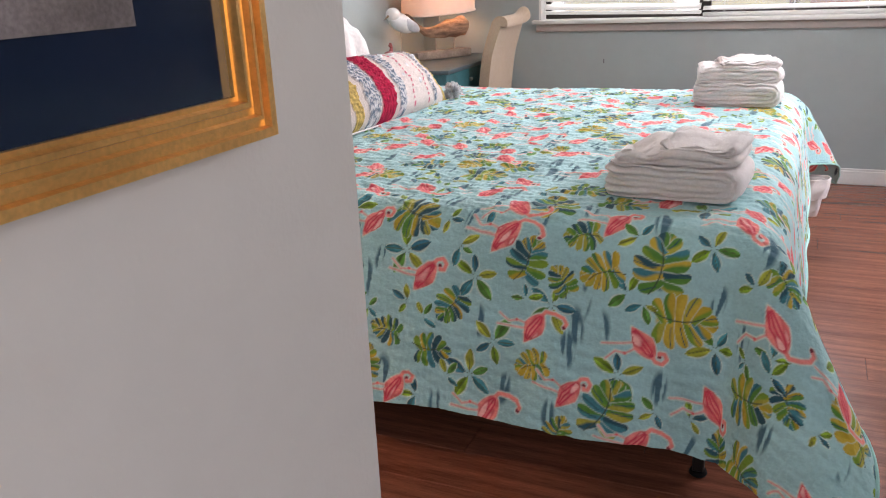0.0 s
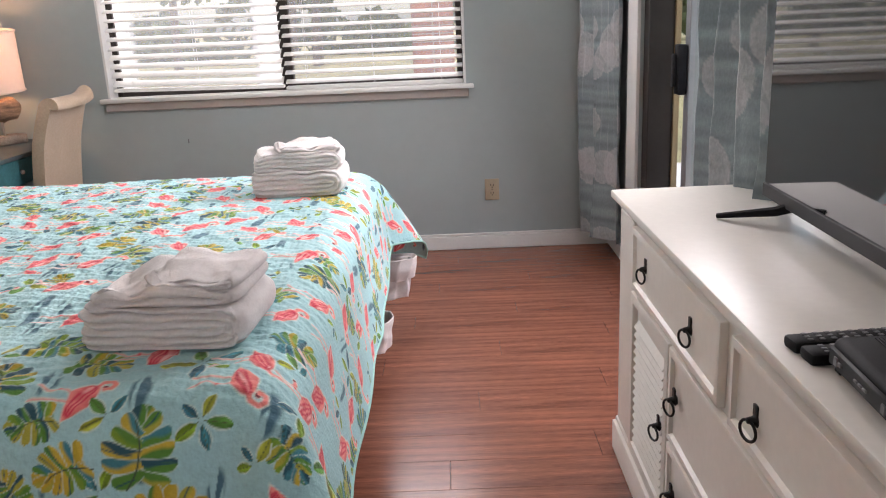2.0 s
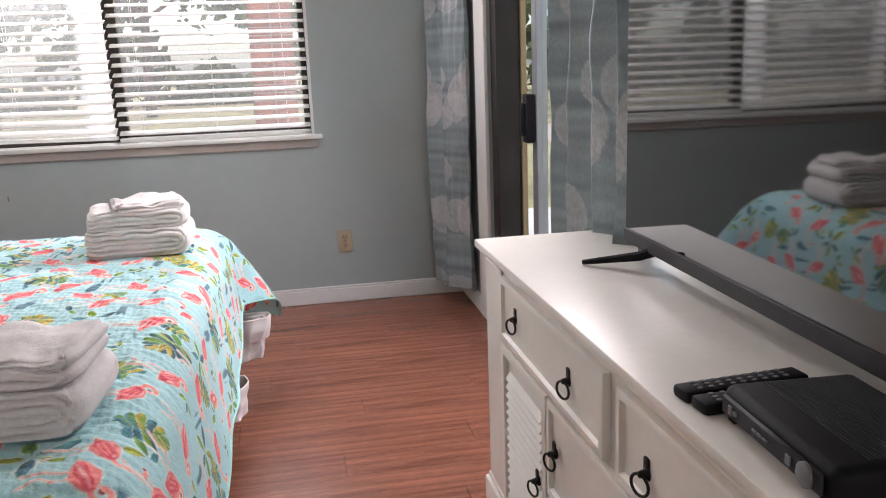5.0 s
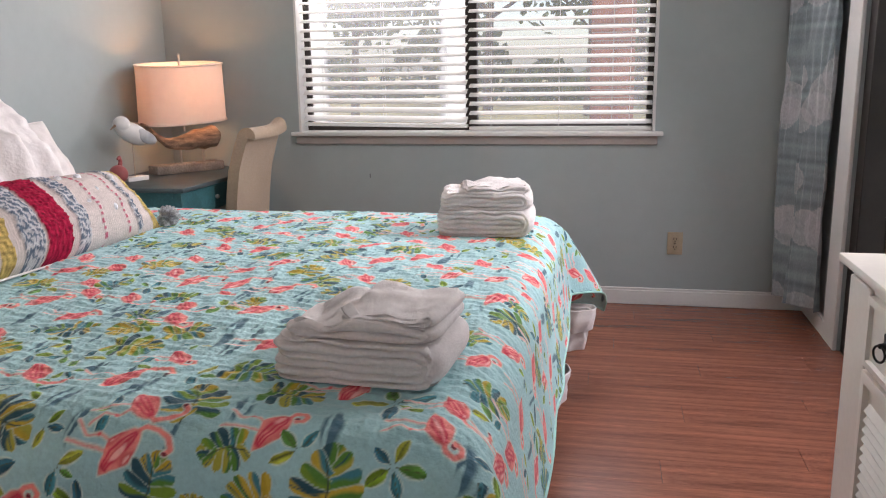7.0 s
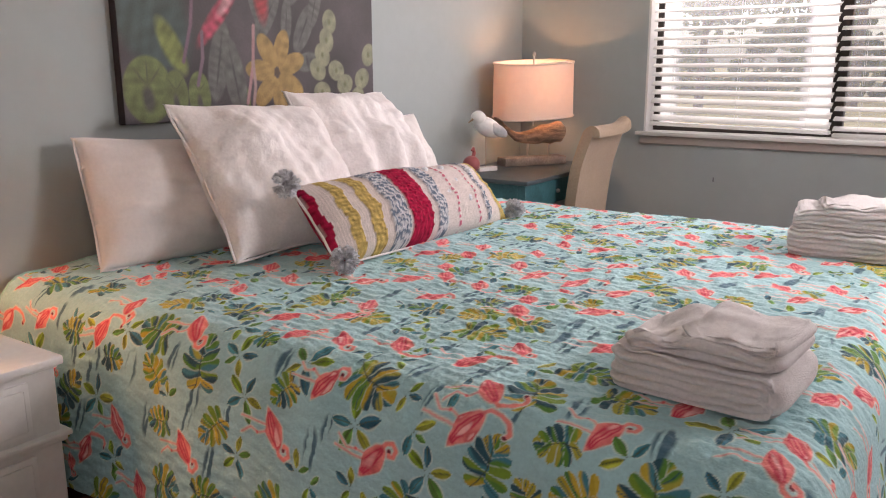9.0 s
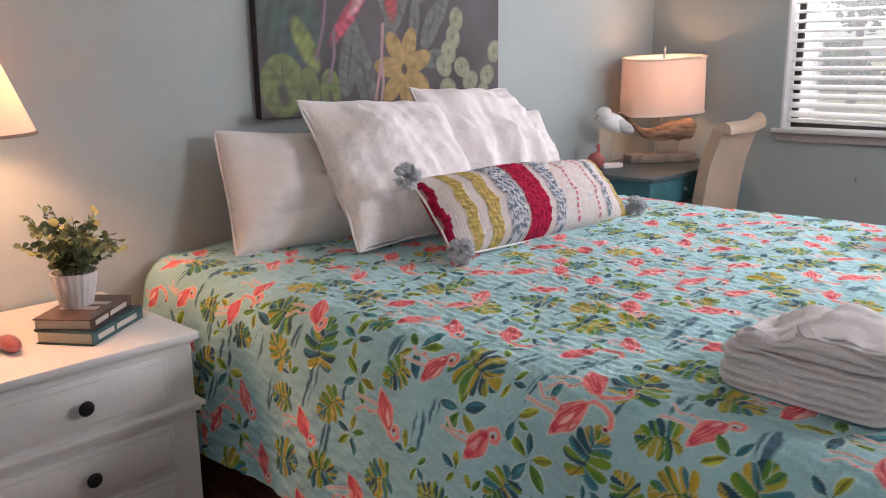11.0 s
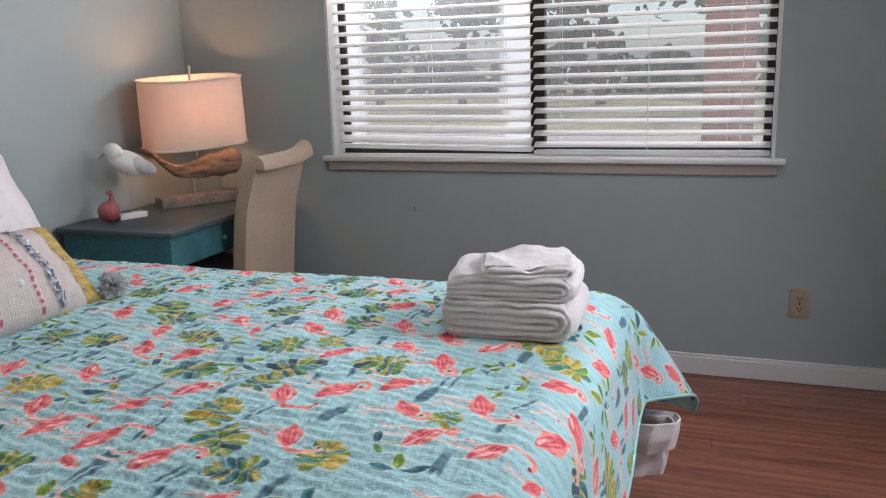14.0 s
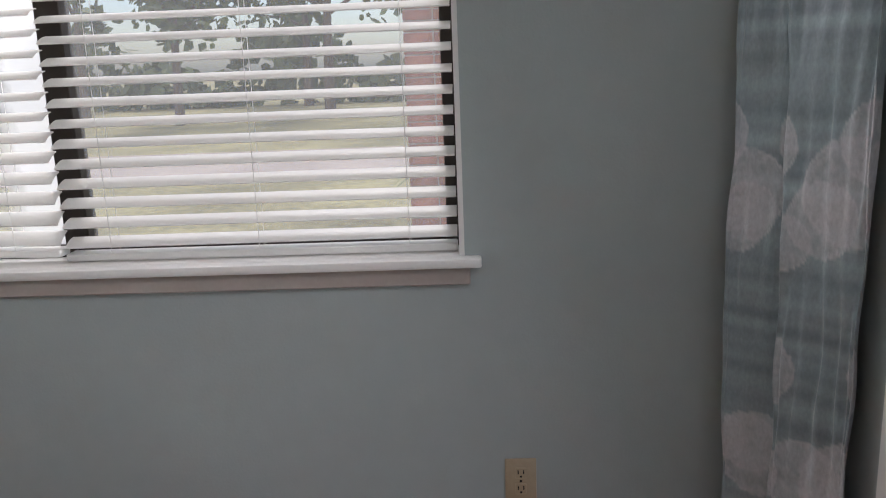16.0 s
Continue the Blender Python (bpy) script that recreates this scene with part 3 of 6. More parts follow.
                mix = np.clip(0.5 + b / 0.006 + 0.7 * np.sin(a * 90 + i), 0, 1)[..., None]
                self.lay(s, 0.5 - edge / 0.0024, tone * (1 - mix) + other * mix)
                if rng.rand() < 0.5:
                    self.lay(s, (0.5 - (np.abs(b - 0.003) - 0.0012) / 0.0022) * (edge < -0.003) * (a > 0.012), BLADES[3])
        self.lay(s, (0.5 - (np.abs(p + 5 * q * q) - 0.0015) / 0.002) * (np.abs(q + 0.012) < 0.058), np.array((0.06, 0.09, 0.06)))

    def sprig(self, u0, v0, turn=0.0, k=1.0, seed=0):
        got = self.around(u0, v0, 0.11 * k, turn, 1)
        if not got:
            return
        s, p, q = got
        p, q = p / k, q / k
        rng = np.random.RandomState(seed)
        for i in range(5 if k > 0.7 else 3):
            an = i * 1.257 + rng.uniform(-0.25, 0.25)
            ln = rng.uniform(0.024, 0.04)
            c, n = math.cos(an), math.sin(an)
            a, b = p * c + q * n - ln - 0.012, -p * n + q * c
            leaf = np.abs(b) / (0.42 * ln * np.clip(1 - (a / ln) ** 2, 1e-4, 1) ** 0.8) - 1
            leaf = np.where(np.abs(a) < ln, leaf, 3)
            tone = GREENS[[3, 1, 2, 0, 5][(i + seed) % 5]]
            self.lay(s, (0.5 - (leaf - 0.28) * 3), HALO)
            sh = np.where(b > 0, 1.25, 0.8) * (1 + 0.3 * waves(a * 80, b * 300, seed + i, 4, 0.6, 1.6))
            self.lay(s, 0.5 - leaf * 4, np.clip(tone * sh[..., None], 0.004, 1))
            self.lay(s, (0.5 - (np.abs(b) - 0.0009) / 0.002) * (np.abs(a + 0.006) < ln), np.array((0.1, 0.12, 0.05)))

    def reeds(self, u0, v0, turn=0.0, k=1.0, seed=0):
        got = self.around(u0, v0, 0.1 * k, turn, 1)
        if not got:
            return
        s, p, q = got
        p, q = p / k, q / k
        w = waves(p * 150, q * 16, seed, 7, 0.7, 2.2)
        env = 1 - np.hypot(p / 0.027, q / 0.066)
        self.lay(s, np.clip(env * 3, 0, 1) * np.clip((w + 0.15) * 3, 0, 0.9), np.array((0.045, 0.13, 0.19)))


FLAMINGOS = [(-0.82, -0.1), (-0.94, -0.23), (-0.67, -0.22), (-0.46, -0.02), (-0.47, -0.11), (-0.22, -0.05), (-0.39, -0.32), (-0.14, -0.32), (0.16, -0.22),
             (-1.02, -0.45), (-1.02, -0.55), (-0.75, -0.52), (-0.3, -0.46), (-0.5, -0.54), (0.02, -0.44), (0.34, -0.26), (0.05, -0.02), (-1.53, -0.03),
             (-1.58, -0.13), (-1.26, -0.05), (0.06, 0.07), (-1.22, -0.34), (-1.49, -0.35), (-0.99, 0.02), (-0.76, 0.1), (-0.5, 0.67), (-0.65, 0.42),
             (-0.37, 0.3), (-0.32, 0.81), (-0.42, 0.96), (0.02, 0.84), (-0.17, 0.97), (-0.86, 0.58), (-0.91, 0.42), (-1.04, 0.68), (-0.99, 0.17),
             (-1.06, 0.83), (-0.92, 1.24), (-1.12, 1.34), (-0.56, 1.34), (-0.3, 1.27), (-0.48, 1.67), (-0.75, 1.11), (-1.32, 1.63)]
MONSTERAS = [(-0.71, -0.07), (-0.41, -0.16), (-0.24, -0.17), (-0.11, -0.14), (-0.29, -0.09), (-0.6, -0.29), (-0.06, -0.26), (-0.94, -0.39), (-0.77, -0.37),
             (-0.65, -0.41), (-0.39, -0.41), (-0.21, -0.48), (-0.83, -0.46), (-0.92, -0.14), (-1.13, -0.27), (0.15, -0.13), (0.14, -0.39), (0.23, -0.35),
             (0.37, -0.3), (-0.92, -0.55), (-1.52, -0.19), (-1.37, -0.09), (-1.35, -0.19), (-1.19, -0.13), (-1.69, -0.3), (-0.38, 0.01), (-0.23, 0.76),
             (-1.28, -0.45), (-0.94, 0.2), (-0.58, 0.35), (-0.72, 0.36), (-1.24, 0.08), (-0.23, 0.07)]
LARGE_LEAVES = (0, 3, 6, 11, 23)
SMALL_LEAVES = (4, 8, 10, 13, 15, 17, 20)
SPRIGS = [(-0.72, -0.16), (-0.35, -0.26), (-0.01, -0.1), (-0.18, -0.21), (-0.54, -0.21), (0.01, -0.31), (-0.19, -0.4), (-0.55, -0.46), (-1.08, -0.09),
          (-1.05, -0.32), (-0.86, -0.3), (-0.03, -0.48), (-0.69, -0.53), (0.17, -0.28), (-0.58, -0.14), (0.32, -0.18), (-0.49, -0.37), (-0.51, -0.04),
          (-0.25, 0.23), (-0.89, -0.07), (-1.66, -0.1)]
REEDS = [(-0.83, -0.24), (-0.53, -0.32), (-0.29, -0.3), (-0.46, -0.48), (-0.1, -0.42), (0.01, -0.21), (-0.64, -0.55), (-1.08, -0.23), (-0.78, -0.48),
         (0.1, -0.08), (-0.95, -0.08), (-1.37, -0.31), (-0.44, 0.27), (-0.56, -0.07)]

# quilt: folds over the bed's near side, foot and far side
STEP = 0.0027
U1, V0, V1, QZ = 0.03, 1.80, 3.60, 0.648
uu = np.arange(-2.075, U1 + 0.42, STEP)
vv = np.arange(-0.56, (V1 - V0) + 0.46, STEP)
U, V = np.meshgrid(uu, vv)
cloth = Cloth(U, V, (0.375, 0.63, 0.655))
cloth.c *= (1 + 0.05 * waves(U * 3, V * 3, 5))[..., None]
motifs = []


def free(u, v, r):
    return all(math.hypot(u - a, v - b) > r + c for a, b, c in motifs)


rng = random.Random(41)
for spots, r in ((FLAMINGOS, 0.045), (MONSTERAS, 0.05), (SPRIGS, 0.04), (REEDS, 0.025)):
    motifs += [(u, v, r) for u, v in spots]
for spots, r, tries in ((FLAMINGOS, 0.052, 500), (MONSTERAS, 0.052, 900), (SPRIGS, 0.04, 900), (REEDS, 0.025, 900)):
    for _ in range(tries):
        u, v = rng.uniform(uu[0], uu[-1]), rng.uniform(vv[0], vv[-1])
        if free(u, v, r):
            spots.append((u, v))
            motifs.append((u, v, r))
for i, (u, v) in enumerate(REEDS):
    cloth.reeds(u, v, rng.uniform(-0.25, 0.05), rng.uniform(0.6, 0.85), i)
for i, (u, v) in enumerate(SPRIGS):
    cloth.sprig(u, v, rng.uniform(0, 6), rng.choice((0.6, 0.72, 0.85)), i)
for i, (u, v) in enumerate(MONSTERAS):
    k = 1.0 if i in LARGE_LEAVES else 0.62 if i in SMALL_LEAVES else rng.choice((0.72, 0.82, 0.9))
    cloth.monstera(u, v, rng.uniform(-2.6, 2.6), k, i)
for i, (u, v) in enumerate(FLAMINGOS):
    cloth.flamingo(u, v, rng.uniform(-0.25, 0.25), rng.choice((1, -1)), rng.uniform(0.95, 1.12), i)


# small sprays fill the open ground between the large motifs
rng = random.Random(77)
ground = np.array((0.375, 0.63, 0.655))
for k in range(1500):
    u, v = rng.uniform(uu[0], uu[-1]), rng.uniform(vv[0], vv[-1])
    r, c = int((v - vv[0]) / STEP), int((u - uu[0]) / STEP)
    spot = cloth.c[max(0, r - 10):r + 11, max(0, c - 10):c + 11]
    if np.mean(np.abs(spot - ground).sum(-1) > 0.3) > 0.12:
        continue
    pick = rng.random()
    if pick < 0.5:
        cloth.sprig(u, v, rng.uniform(0, 6), rng.uniform(0.42, 0.62), k)
    elif pick < 0.75:
        cloth.reeds(u, v, rng.uniform(-0.4, 0.1), rng.uniform(0.5, 0.75), k)
    elif pick < 0.9:
        cloth.monstera(u, v, rng.uniform(-2, 2), rng.uniform(0.5, 0.65), k)
    else:
        cloth.flamingo(u, v, rng.uniform(-0.5, 0.5), rng.choice((1, -1)), 0.6, k)


def fold(d, r, lean):
    """Outward and downward travel of cloth that has run a length d past a rounded edge."""
    top = math.pi / 2 - lean
    a = np.clip(d / r, 0, top)
    rest = np.maximum(d - r * top, 0)
    return r * np.sin(a) + rest * math.cos(top), r * (1 - np.cos(a)) + rest * math.sin(top)


def drape(U, V):
    a = np.maximum(U - U1, 0) * (1 - 0.13 * np.clip((V - 1.15) / 0.5, 0, 1))
    b = np.maximum(-V, 0)
    c = np.maximum(V - (V1 - V0), 0)
    s = np.maximum(b, c)
    p = 3.2
    rho = (a ** p + s ** p) ** (1 / p)
    phi = np.arctan2(s, a + 1e-9)
    corner = np.sin(2 * phi) ** 2 * (np.minimum(a, s) > 0)
    h, w = fold(rho, 0.11, 0.17)
    run = np.where(b + c > a, U, V) * 14
    ripple = np.clip((w - 0.12) / 0.35, 0, 1)
    out = np.where(b + c > a, 0.012, 0.006) * ripple * np.sin(run + 0.8 * np.sin(run * 0.43)) + np.where(c > 0, 0.26, 0.25) * corner * np.clip(w / 0.45, 0, 1.2)
    h = h + out
    x = np.minimum(U, U1) + h * np.cos(phi)
    y = V0 + np.clip(V, 0, V1 - V0) + np.where(c > 0, 1, -1) * h * np.sin(phi)
    top = QZ + 0.022 * np.clip((V - 0.1) / 0.8, 0, 1) + 0.004 * waves(U * 1.5, V * 1.5, 11)
    z = top - w
    puff = 0.0003 * np.sin(2 * math.pi * (U + 0.006 * np.sin(V * 37)) / 0.024) * np.sin(2 * math.pi * (V + 0.005 * np.sin(U * 41)) / 0.05)
    puff = puff + 0.0021 * waves(U * 14, V * 24, 3, 11) + 0.0004 * np.sin(2 * math.pi * (U + 0.008 * np.sin(V * 23 + 2 * np.sin(U * 5))) / 0.017)
    return np.stack([x, y - puff * np.clip(w * 3, 0, 1) * (b > 0), z + puff * (1 - np.clip(w * 3, 0, 1))], -1)


quilt = sheet("quilt", drape(U, V), cloth.c, QUILT)
rim = drape(*[np.concatenate([g[::5, 0], g[-1, ::5], g[::-5, -1]]) for g in (U, V)])
part("binding", tube([tuple(p) for p in rim], 0.0045, 6), QUILTEDGE, quilt, "aqua stitched edge binding")
tagged(quilt, "aqua quilt printed with flamingos and palm leaves on the bed", "quilt")

# mattress, box spring, frame
BX0, BX1, BY0, BY1 = -2.02, 0.0, 1.77, 3.64
mattress = tagged(part("mattress", boxes((BX0, BX1 + 0.06, BY0 - 0.01, BY1 + 0.01, 0.36, 0.63), bevel=0.05, seg=4), LINEN), "white mattress under the quilt", "mattress")
spring = tagged(part("box_spring", boxes((BX0, BX1 + 0.05, BY0, BY1, 0.2, 0.359), bevel=0.02, seg=2), QBACK), "dark fabric covered box spring under the mattress", "box spring")
bed = thing("metal_bed", (-1.0, 2.7, 0), "black metal bed frame on thin legs", "bed frame")
part("side_rail", boxes((BX0, BX1 + 0.04, BY0 + 0.02, BY0 + 0.05, 0.165, 0.199), bevel=0.003), BLACKMETAL, bed)
part("side_rail", boxes((BX0, BX1 + 0.04, BY1 - 0.05, BY1 - 0.02, 0.165, 0.199), bevel=0.003), BLACKMETAL, bed)
for x in (BX0 + 0.1, -1.0, BX1 - 0.02):
    part("cross_bar", boxes((x - 0.015, x + 0.015, BY0 + 0.05, BY1 - 0.05, 0.168, 0.196), bevel=0.003), BLACKMETAL, bed)
    for y in (BY0 + 0.035, 2.7, BY1 - 0.035):
        leg = part("leg", boxes((x - 0.014, x + 0.014, y - 0.014, y + 0.014, 0.012, 0.164), bevel=0.003), BLACKMETAL, bed)
        part("foot", lathe([(0.02, 0), (0.022, 0.004), (0.02, 0.012)], (x, y, 0), 12), BLACK, leg)

# white sheet that hangs below the quilt round the foot corner
def hanging_sheet(plan, z0, z1, seed):
    """Cloth hung along a rounded line of (x, y) in plan, with a hem and slight folds."""
    pts = np.array(plan)
    run = np.concatenate([[0], np.cumsum(np.hypot(*np.diff(pts, axis=0).T))])
    t, z = np.meshgrid(np.linspace(0, run[-1], 90), np.linspace(z1, z0, 26))
    f = (z1 - z) / (z1 - z0)
    x, y = np.interp(t, run, pts[:, 0]), np.interp(t, run, pts[:, 1])
    x = x + f * 0.007 * np.sin(t * 60 + seed) - 0.02 * f + 0.003 * waves(t * 12, z * 12, seed)
    y = y - f * 0.006 * np.sin(t * 47 + seed) + 0.004 * waves(t * 10, z * 10, seed + 2)
    z = z + 0.006 * f * np.sin(t * 23 + seed)
    ob = sheet("bed_sheet", np.stack([x, y, z], -1), None, LINEN, thick=0.004)
    return tagged(ob, "crumpled white bed sheet hanging below the quilt", "bed sheet", "sheets hanging at the bed's foot")


hanging_sheet(((0.06, 3.59), (0.2, 3.60), (0.25, 3.62), (0.27, 3.66), (0.25, 3.7), (0.06, 3.72)), 0.225, 0.31, 1)
hanging_sheet(((0.06, 3.60), (0.19, 3.61), (0.232, 3.63), (0.25, 3.66), (0.23, 3.69), (0.06, 3.71)), 0.14, 0.30, 4)
hanging_sheet(((0.06, 3.10), (0.155, 3.16), (0.18, 3.19), (0.192, 3.24), (0.18, 3.3), (0.06, 3.34)), 0.1, 0.21, 7)


# ---- pillows ----
def cushion(name, size, m, material, label, category="pillow", print_fn=None, seed=0, wrinkle=0.006, n=70, pinch=0.07, group="", piping=True, relief=None):
    """A stuffed pillow: width, height, thickness; pinched towards its corners, with creases."""
    w, h, t = size
    k = n
    s, r = np.meshgrid(np.linspace(-1, 1, int(k * max(1, w / h))), np.linspace(-1, 1, k))
    body = (np.clip(1 - np.abs(s) ** 2.3, 0, 1) * np.clip(1 - np.abs(r) ** 2.3, 0, 1)) ** 0.5
    px = s * w / 2 * (1 - pinch * (1 - np.abs(r) ** 5))
    py = r * h / 2 * (1 - pinch * (1 - np.abs(s) ** 5))
    corner = (np.abs(s * r)) ** 6
    px, py = px * (1 - 0.012 * corner), py * (1 - 0.012 * corner)
    wr = waves(s * 2.2, r * 2.2, seed, 6, 1, 5) * wrinkle * (0.4 + body)
    wr2 = waves(s * 5, r * 5, seed + 9, 8, 2, 7) * wrinkle * 0.35 * body
    if relief:
        wr2 = wr2 + relief(s * w / 2, r * h / 2) * np.clip(body * 2, 0, 1)
    front = np.stack([px, py, t / 2 * body + wr + wr2], -1)
    back = np.stack([px, py, -t / 2 * body + wr * 0.3], -1)[:, ::-1]
    g = np.concatenate([front, back], 1)
    g = np.concatenate([g, g[:, :1]], 1)
    col = None
    if print_fn:
        c = print_fn(s * w / 2, r * h / 2)
        col = np.concatenate([c, c[:, ::-1], c[:, :1]], 1)
    R = np.array(m.to_3x3())
    g = g @ R.T + np.array(m.translation)
    ob = sheet(name, g, col, material)
    bm = bmesh.new()
    bm.from_mesh(ob.data)
    bmesh.ops.remove_doubles(bm, verts=bm.verts, dist=0.0006)
    bmesh.ops.holes_fill(bm, edges=[e for e in bm.edges if e.is_boundary], sides=0)
    bm.to_mesh(ob.data)
    bm.free()
    if piping:
        edge = [(-1, r) for r in np.linspace(-1, 1, 20)] + [(s, 1) for s in np.linspace(-1, 1, 20)] + [(1, r) for r in np.linspace(1, -1, 20)] + [(s, -1) for s in np.linspace(1, -1, 20)]
        pts = []
        for s, r in edge:
            off = float(waves(np.array([s * 2.2]), np.array([r * 2.2]), seed, 6, 1, 5)[0]) * wrinkle * 0.4
            k = 1 - 0.035 * abs(s * r) ** 6
            pts.append(m @ Vector((k * s * w / 2 * (1 - pinch * (1 - r * r)), k * r * h / 2 * (1 - pinch * (1 - s * s)), off)))
        part("piping", tube(pts, 0.004, 6), LINEN if print_fn else material, ob)
    return tagged(ob, label, category, group)


def lean(x, y, z, back, turn=0.0, roll=0.0):
    """A cushion's pose: width along y, face towards +x, tipped back by degrees."""
    return Matrix.Translation((x, y, z)) @ Matrix.Rotation(radians(turn), 4, 'Z') @ Matrix.Rotation(radians(-back), 4, 'Y') @ \
        Matrix(((0, 0, 1, 0), (1, 0, 0, 0), (0, 1, 0, 0), (0, 0, 0, 1))) @ Matrix.Rotation(radians(roll), 4, 'Z')


def sham_relief(s, r):
    """Raised white embroidery."""
    sprigs = np.clip(waves(s * 24, r * 24, 31, 9, 1, 3) - 0.55, 0, 1)
    return 0.006 * sprigs


cushion("pillow", (0.68, 0.42, 0.25), lean(-1.92, 2.25, 0.82, 22, -4, -4), LINEN, "plain white pillow leaning against the wall", seed=1, pinch=0.06, wrinkle=0.009, group="bed pillows")
cushion("pillow", (0.66, 0.41, 0.25), lean(-1.93, 3.33, 0.825, 22, 2, 2), LINEN, "plain white pillow leaning against the wall", seed=2, pinch=0.06, wrinkle=0.009, group="bed pillows")
cushion("pillow_sham", (0.62, 0.575, 0.25), lean(-1.70, 2.455, 0.89, 36, -3, -2), EMBR, "white embroidered square sham leaning on a pillow", "pillow", seed=3, wrinkle=0.012, pinch=0.1, group="embroidered shams", relief=sham_relief)
cushion("pillow_sham", (0.62, 0.585, 0.25), lean(-1.74, 2.98, 0.905, 34, 4, -2), EMBR, "white embroidered square sham with ridged seams", "pillow", seed=4, wrinkle=0.015, pinch=0.1, group="embroidered shams", relief=sham_relief)


BANDS = ((-0.515, -0.495, 'red'), (-0.443, -0.402, 'gold'), (-0.36, -0.307, 'gold'), (-0.271, -0.188, 'fleck'), (-0.178, -0.061, 'red'),
         (-0.025, 0.033, 'fleck'), (0.113, 0.127, 'pink'), (0.255, 0.269, 'pink'), (0.315, 0.345, 'fleck'), (0.425, 0.515, 'gold'))
YARNS = {'red': (0.38, 0.012, 0.05), 'gold': (0.5, 0.36, 0.12), 'slate': (0.14, 0.18, 0.24), 'pink': (0.55, 0.13, 0.19), 'fleck': (0.6, 0.6, 0.62)}


def bolster_bands(s, r):
    wob = 0.003 * np.sin(r * 60)
    s = s * 1.05
    for x0, x1, tone in BANDS:
        yield (s + wob > x0) & (s + wob < x1), tone


def bolster_print(s, r):
    c = np.empty(s.shape + (3,))
    c[:] = (0.66, 0.58, 0.55)
    c *= (1 + 0.12 * np.sin(s * 900))[..., None]
    speck = waves(s * 160, r * 160, 7, 9, 1, 3)
    for m, tone in bolster_bands(s, r):
        if tone == 'fleck':
            c[m] = np.where((speck > 0.0)[..., None], np.array(YARNS['fleck']), np.array(YARNS['slate']))[m]
        elif tone == 'pink':
            m = m & (np.sin(r * 330) > -0.3)
            c[m] = np.array(YARNS[tone])
        else:
            c[m] = np.array(YARNS[tone]) * np.clip(1 + 0.35 * speck[m], 0.3, 2)[:, None]
    return np.clip(c, 0, 1)


def bolster_relief(s, r):
    """Looped yarn stands proud of the woven ground."""
    h = np.zeros(s.shape)
    loops = 0.5 + 0.5 * np.abs(waves(s * 130, r * 130, 21, 9, 1, 3))
    for m, tone in bolster_bands(s, r):
        k = {'red': 0.009, 'fleck': 0.009, 'gold': 0.005, 'slate': 0.006, 'pink': 0.003}[tone]
        h = np.where(m, k * loops, h)
    return h


LM = lean(-1.375, 2.765, 0.768, 42, 1, -2)
cushion("bolster_pillow", (0.98, 0.29, 0.22), LM, WOVEN, "woven bolster pillow with red, gold and grey stripes and pompoms", "pillow", bolster_print, seed=6, wrinkle=0.004, pinch=0.03, relief=bolster_relief)
bolster = bpy.data.objects["bolster_pillow"]


def tuft(c, r, seed):
    """A yarn pompom of many short strands."""
    rng = random.Random(seed)
    bm = bmesh.new()
    for _ in range(170):
        d = Vector((rng.gauss(0, 1), rng.gauss(0, 1), rng.gauss(0, 1))).normalized()
        side = d.orthogonal().normalized()
        a, e = Vector(c) + d * r * 0.2, Vector(c) + d * r * rng.uniform(0.8, 1.08)
        w = 0.0042
        v = [bm.verts.new(p) for p in (a + side * w, a - side * w, e - side * w, e + side * w)]
        bm.faces.new(v)
        up = d.cross(side) * w
        v = [bm.verts.new(p) for p in (a + up, a - up, e - up, e + up)]
        bm.faces.new(v)
    return bm


for i, (sx, sy) in enumerate(((-0.51, 0.145), (-0.50, -0.18), (0.5, -0.15))):
    p = LM @ Vector((sx, sy, 0.02))
    p.z = max(p.z, 0.70)
    part("pompom", tuft(p, 0.043, i), YARN, bolster, "grey and white yarn pompom")
for i, (sx, sy) in enumerate(((0.07, 0.09), (0.16, 0.085), (0.17, 0.02), (0.2, -0.05), (0.09, -0.02), (0.3, 0.06))):
    part("bobble", blob(LM @ Vector((sx, sy, 0.098 - abs(sy) * 0.2)), (0.014, 0.014, 0.014), n=10, rough=0.2), YARN, bolster, "small grey-pink bobble")


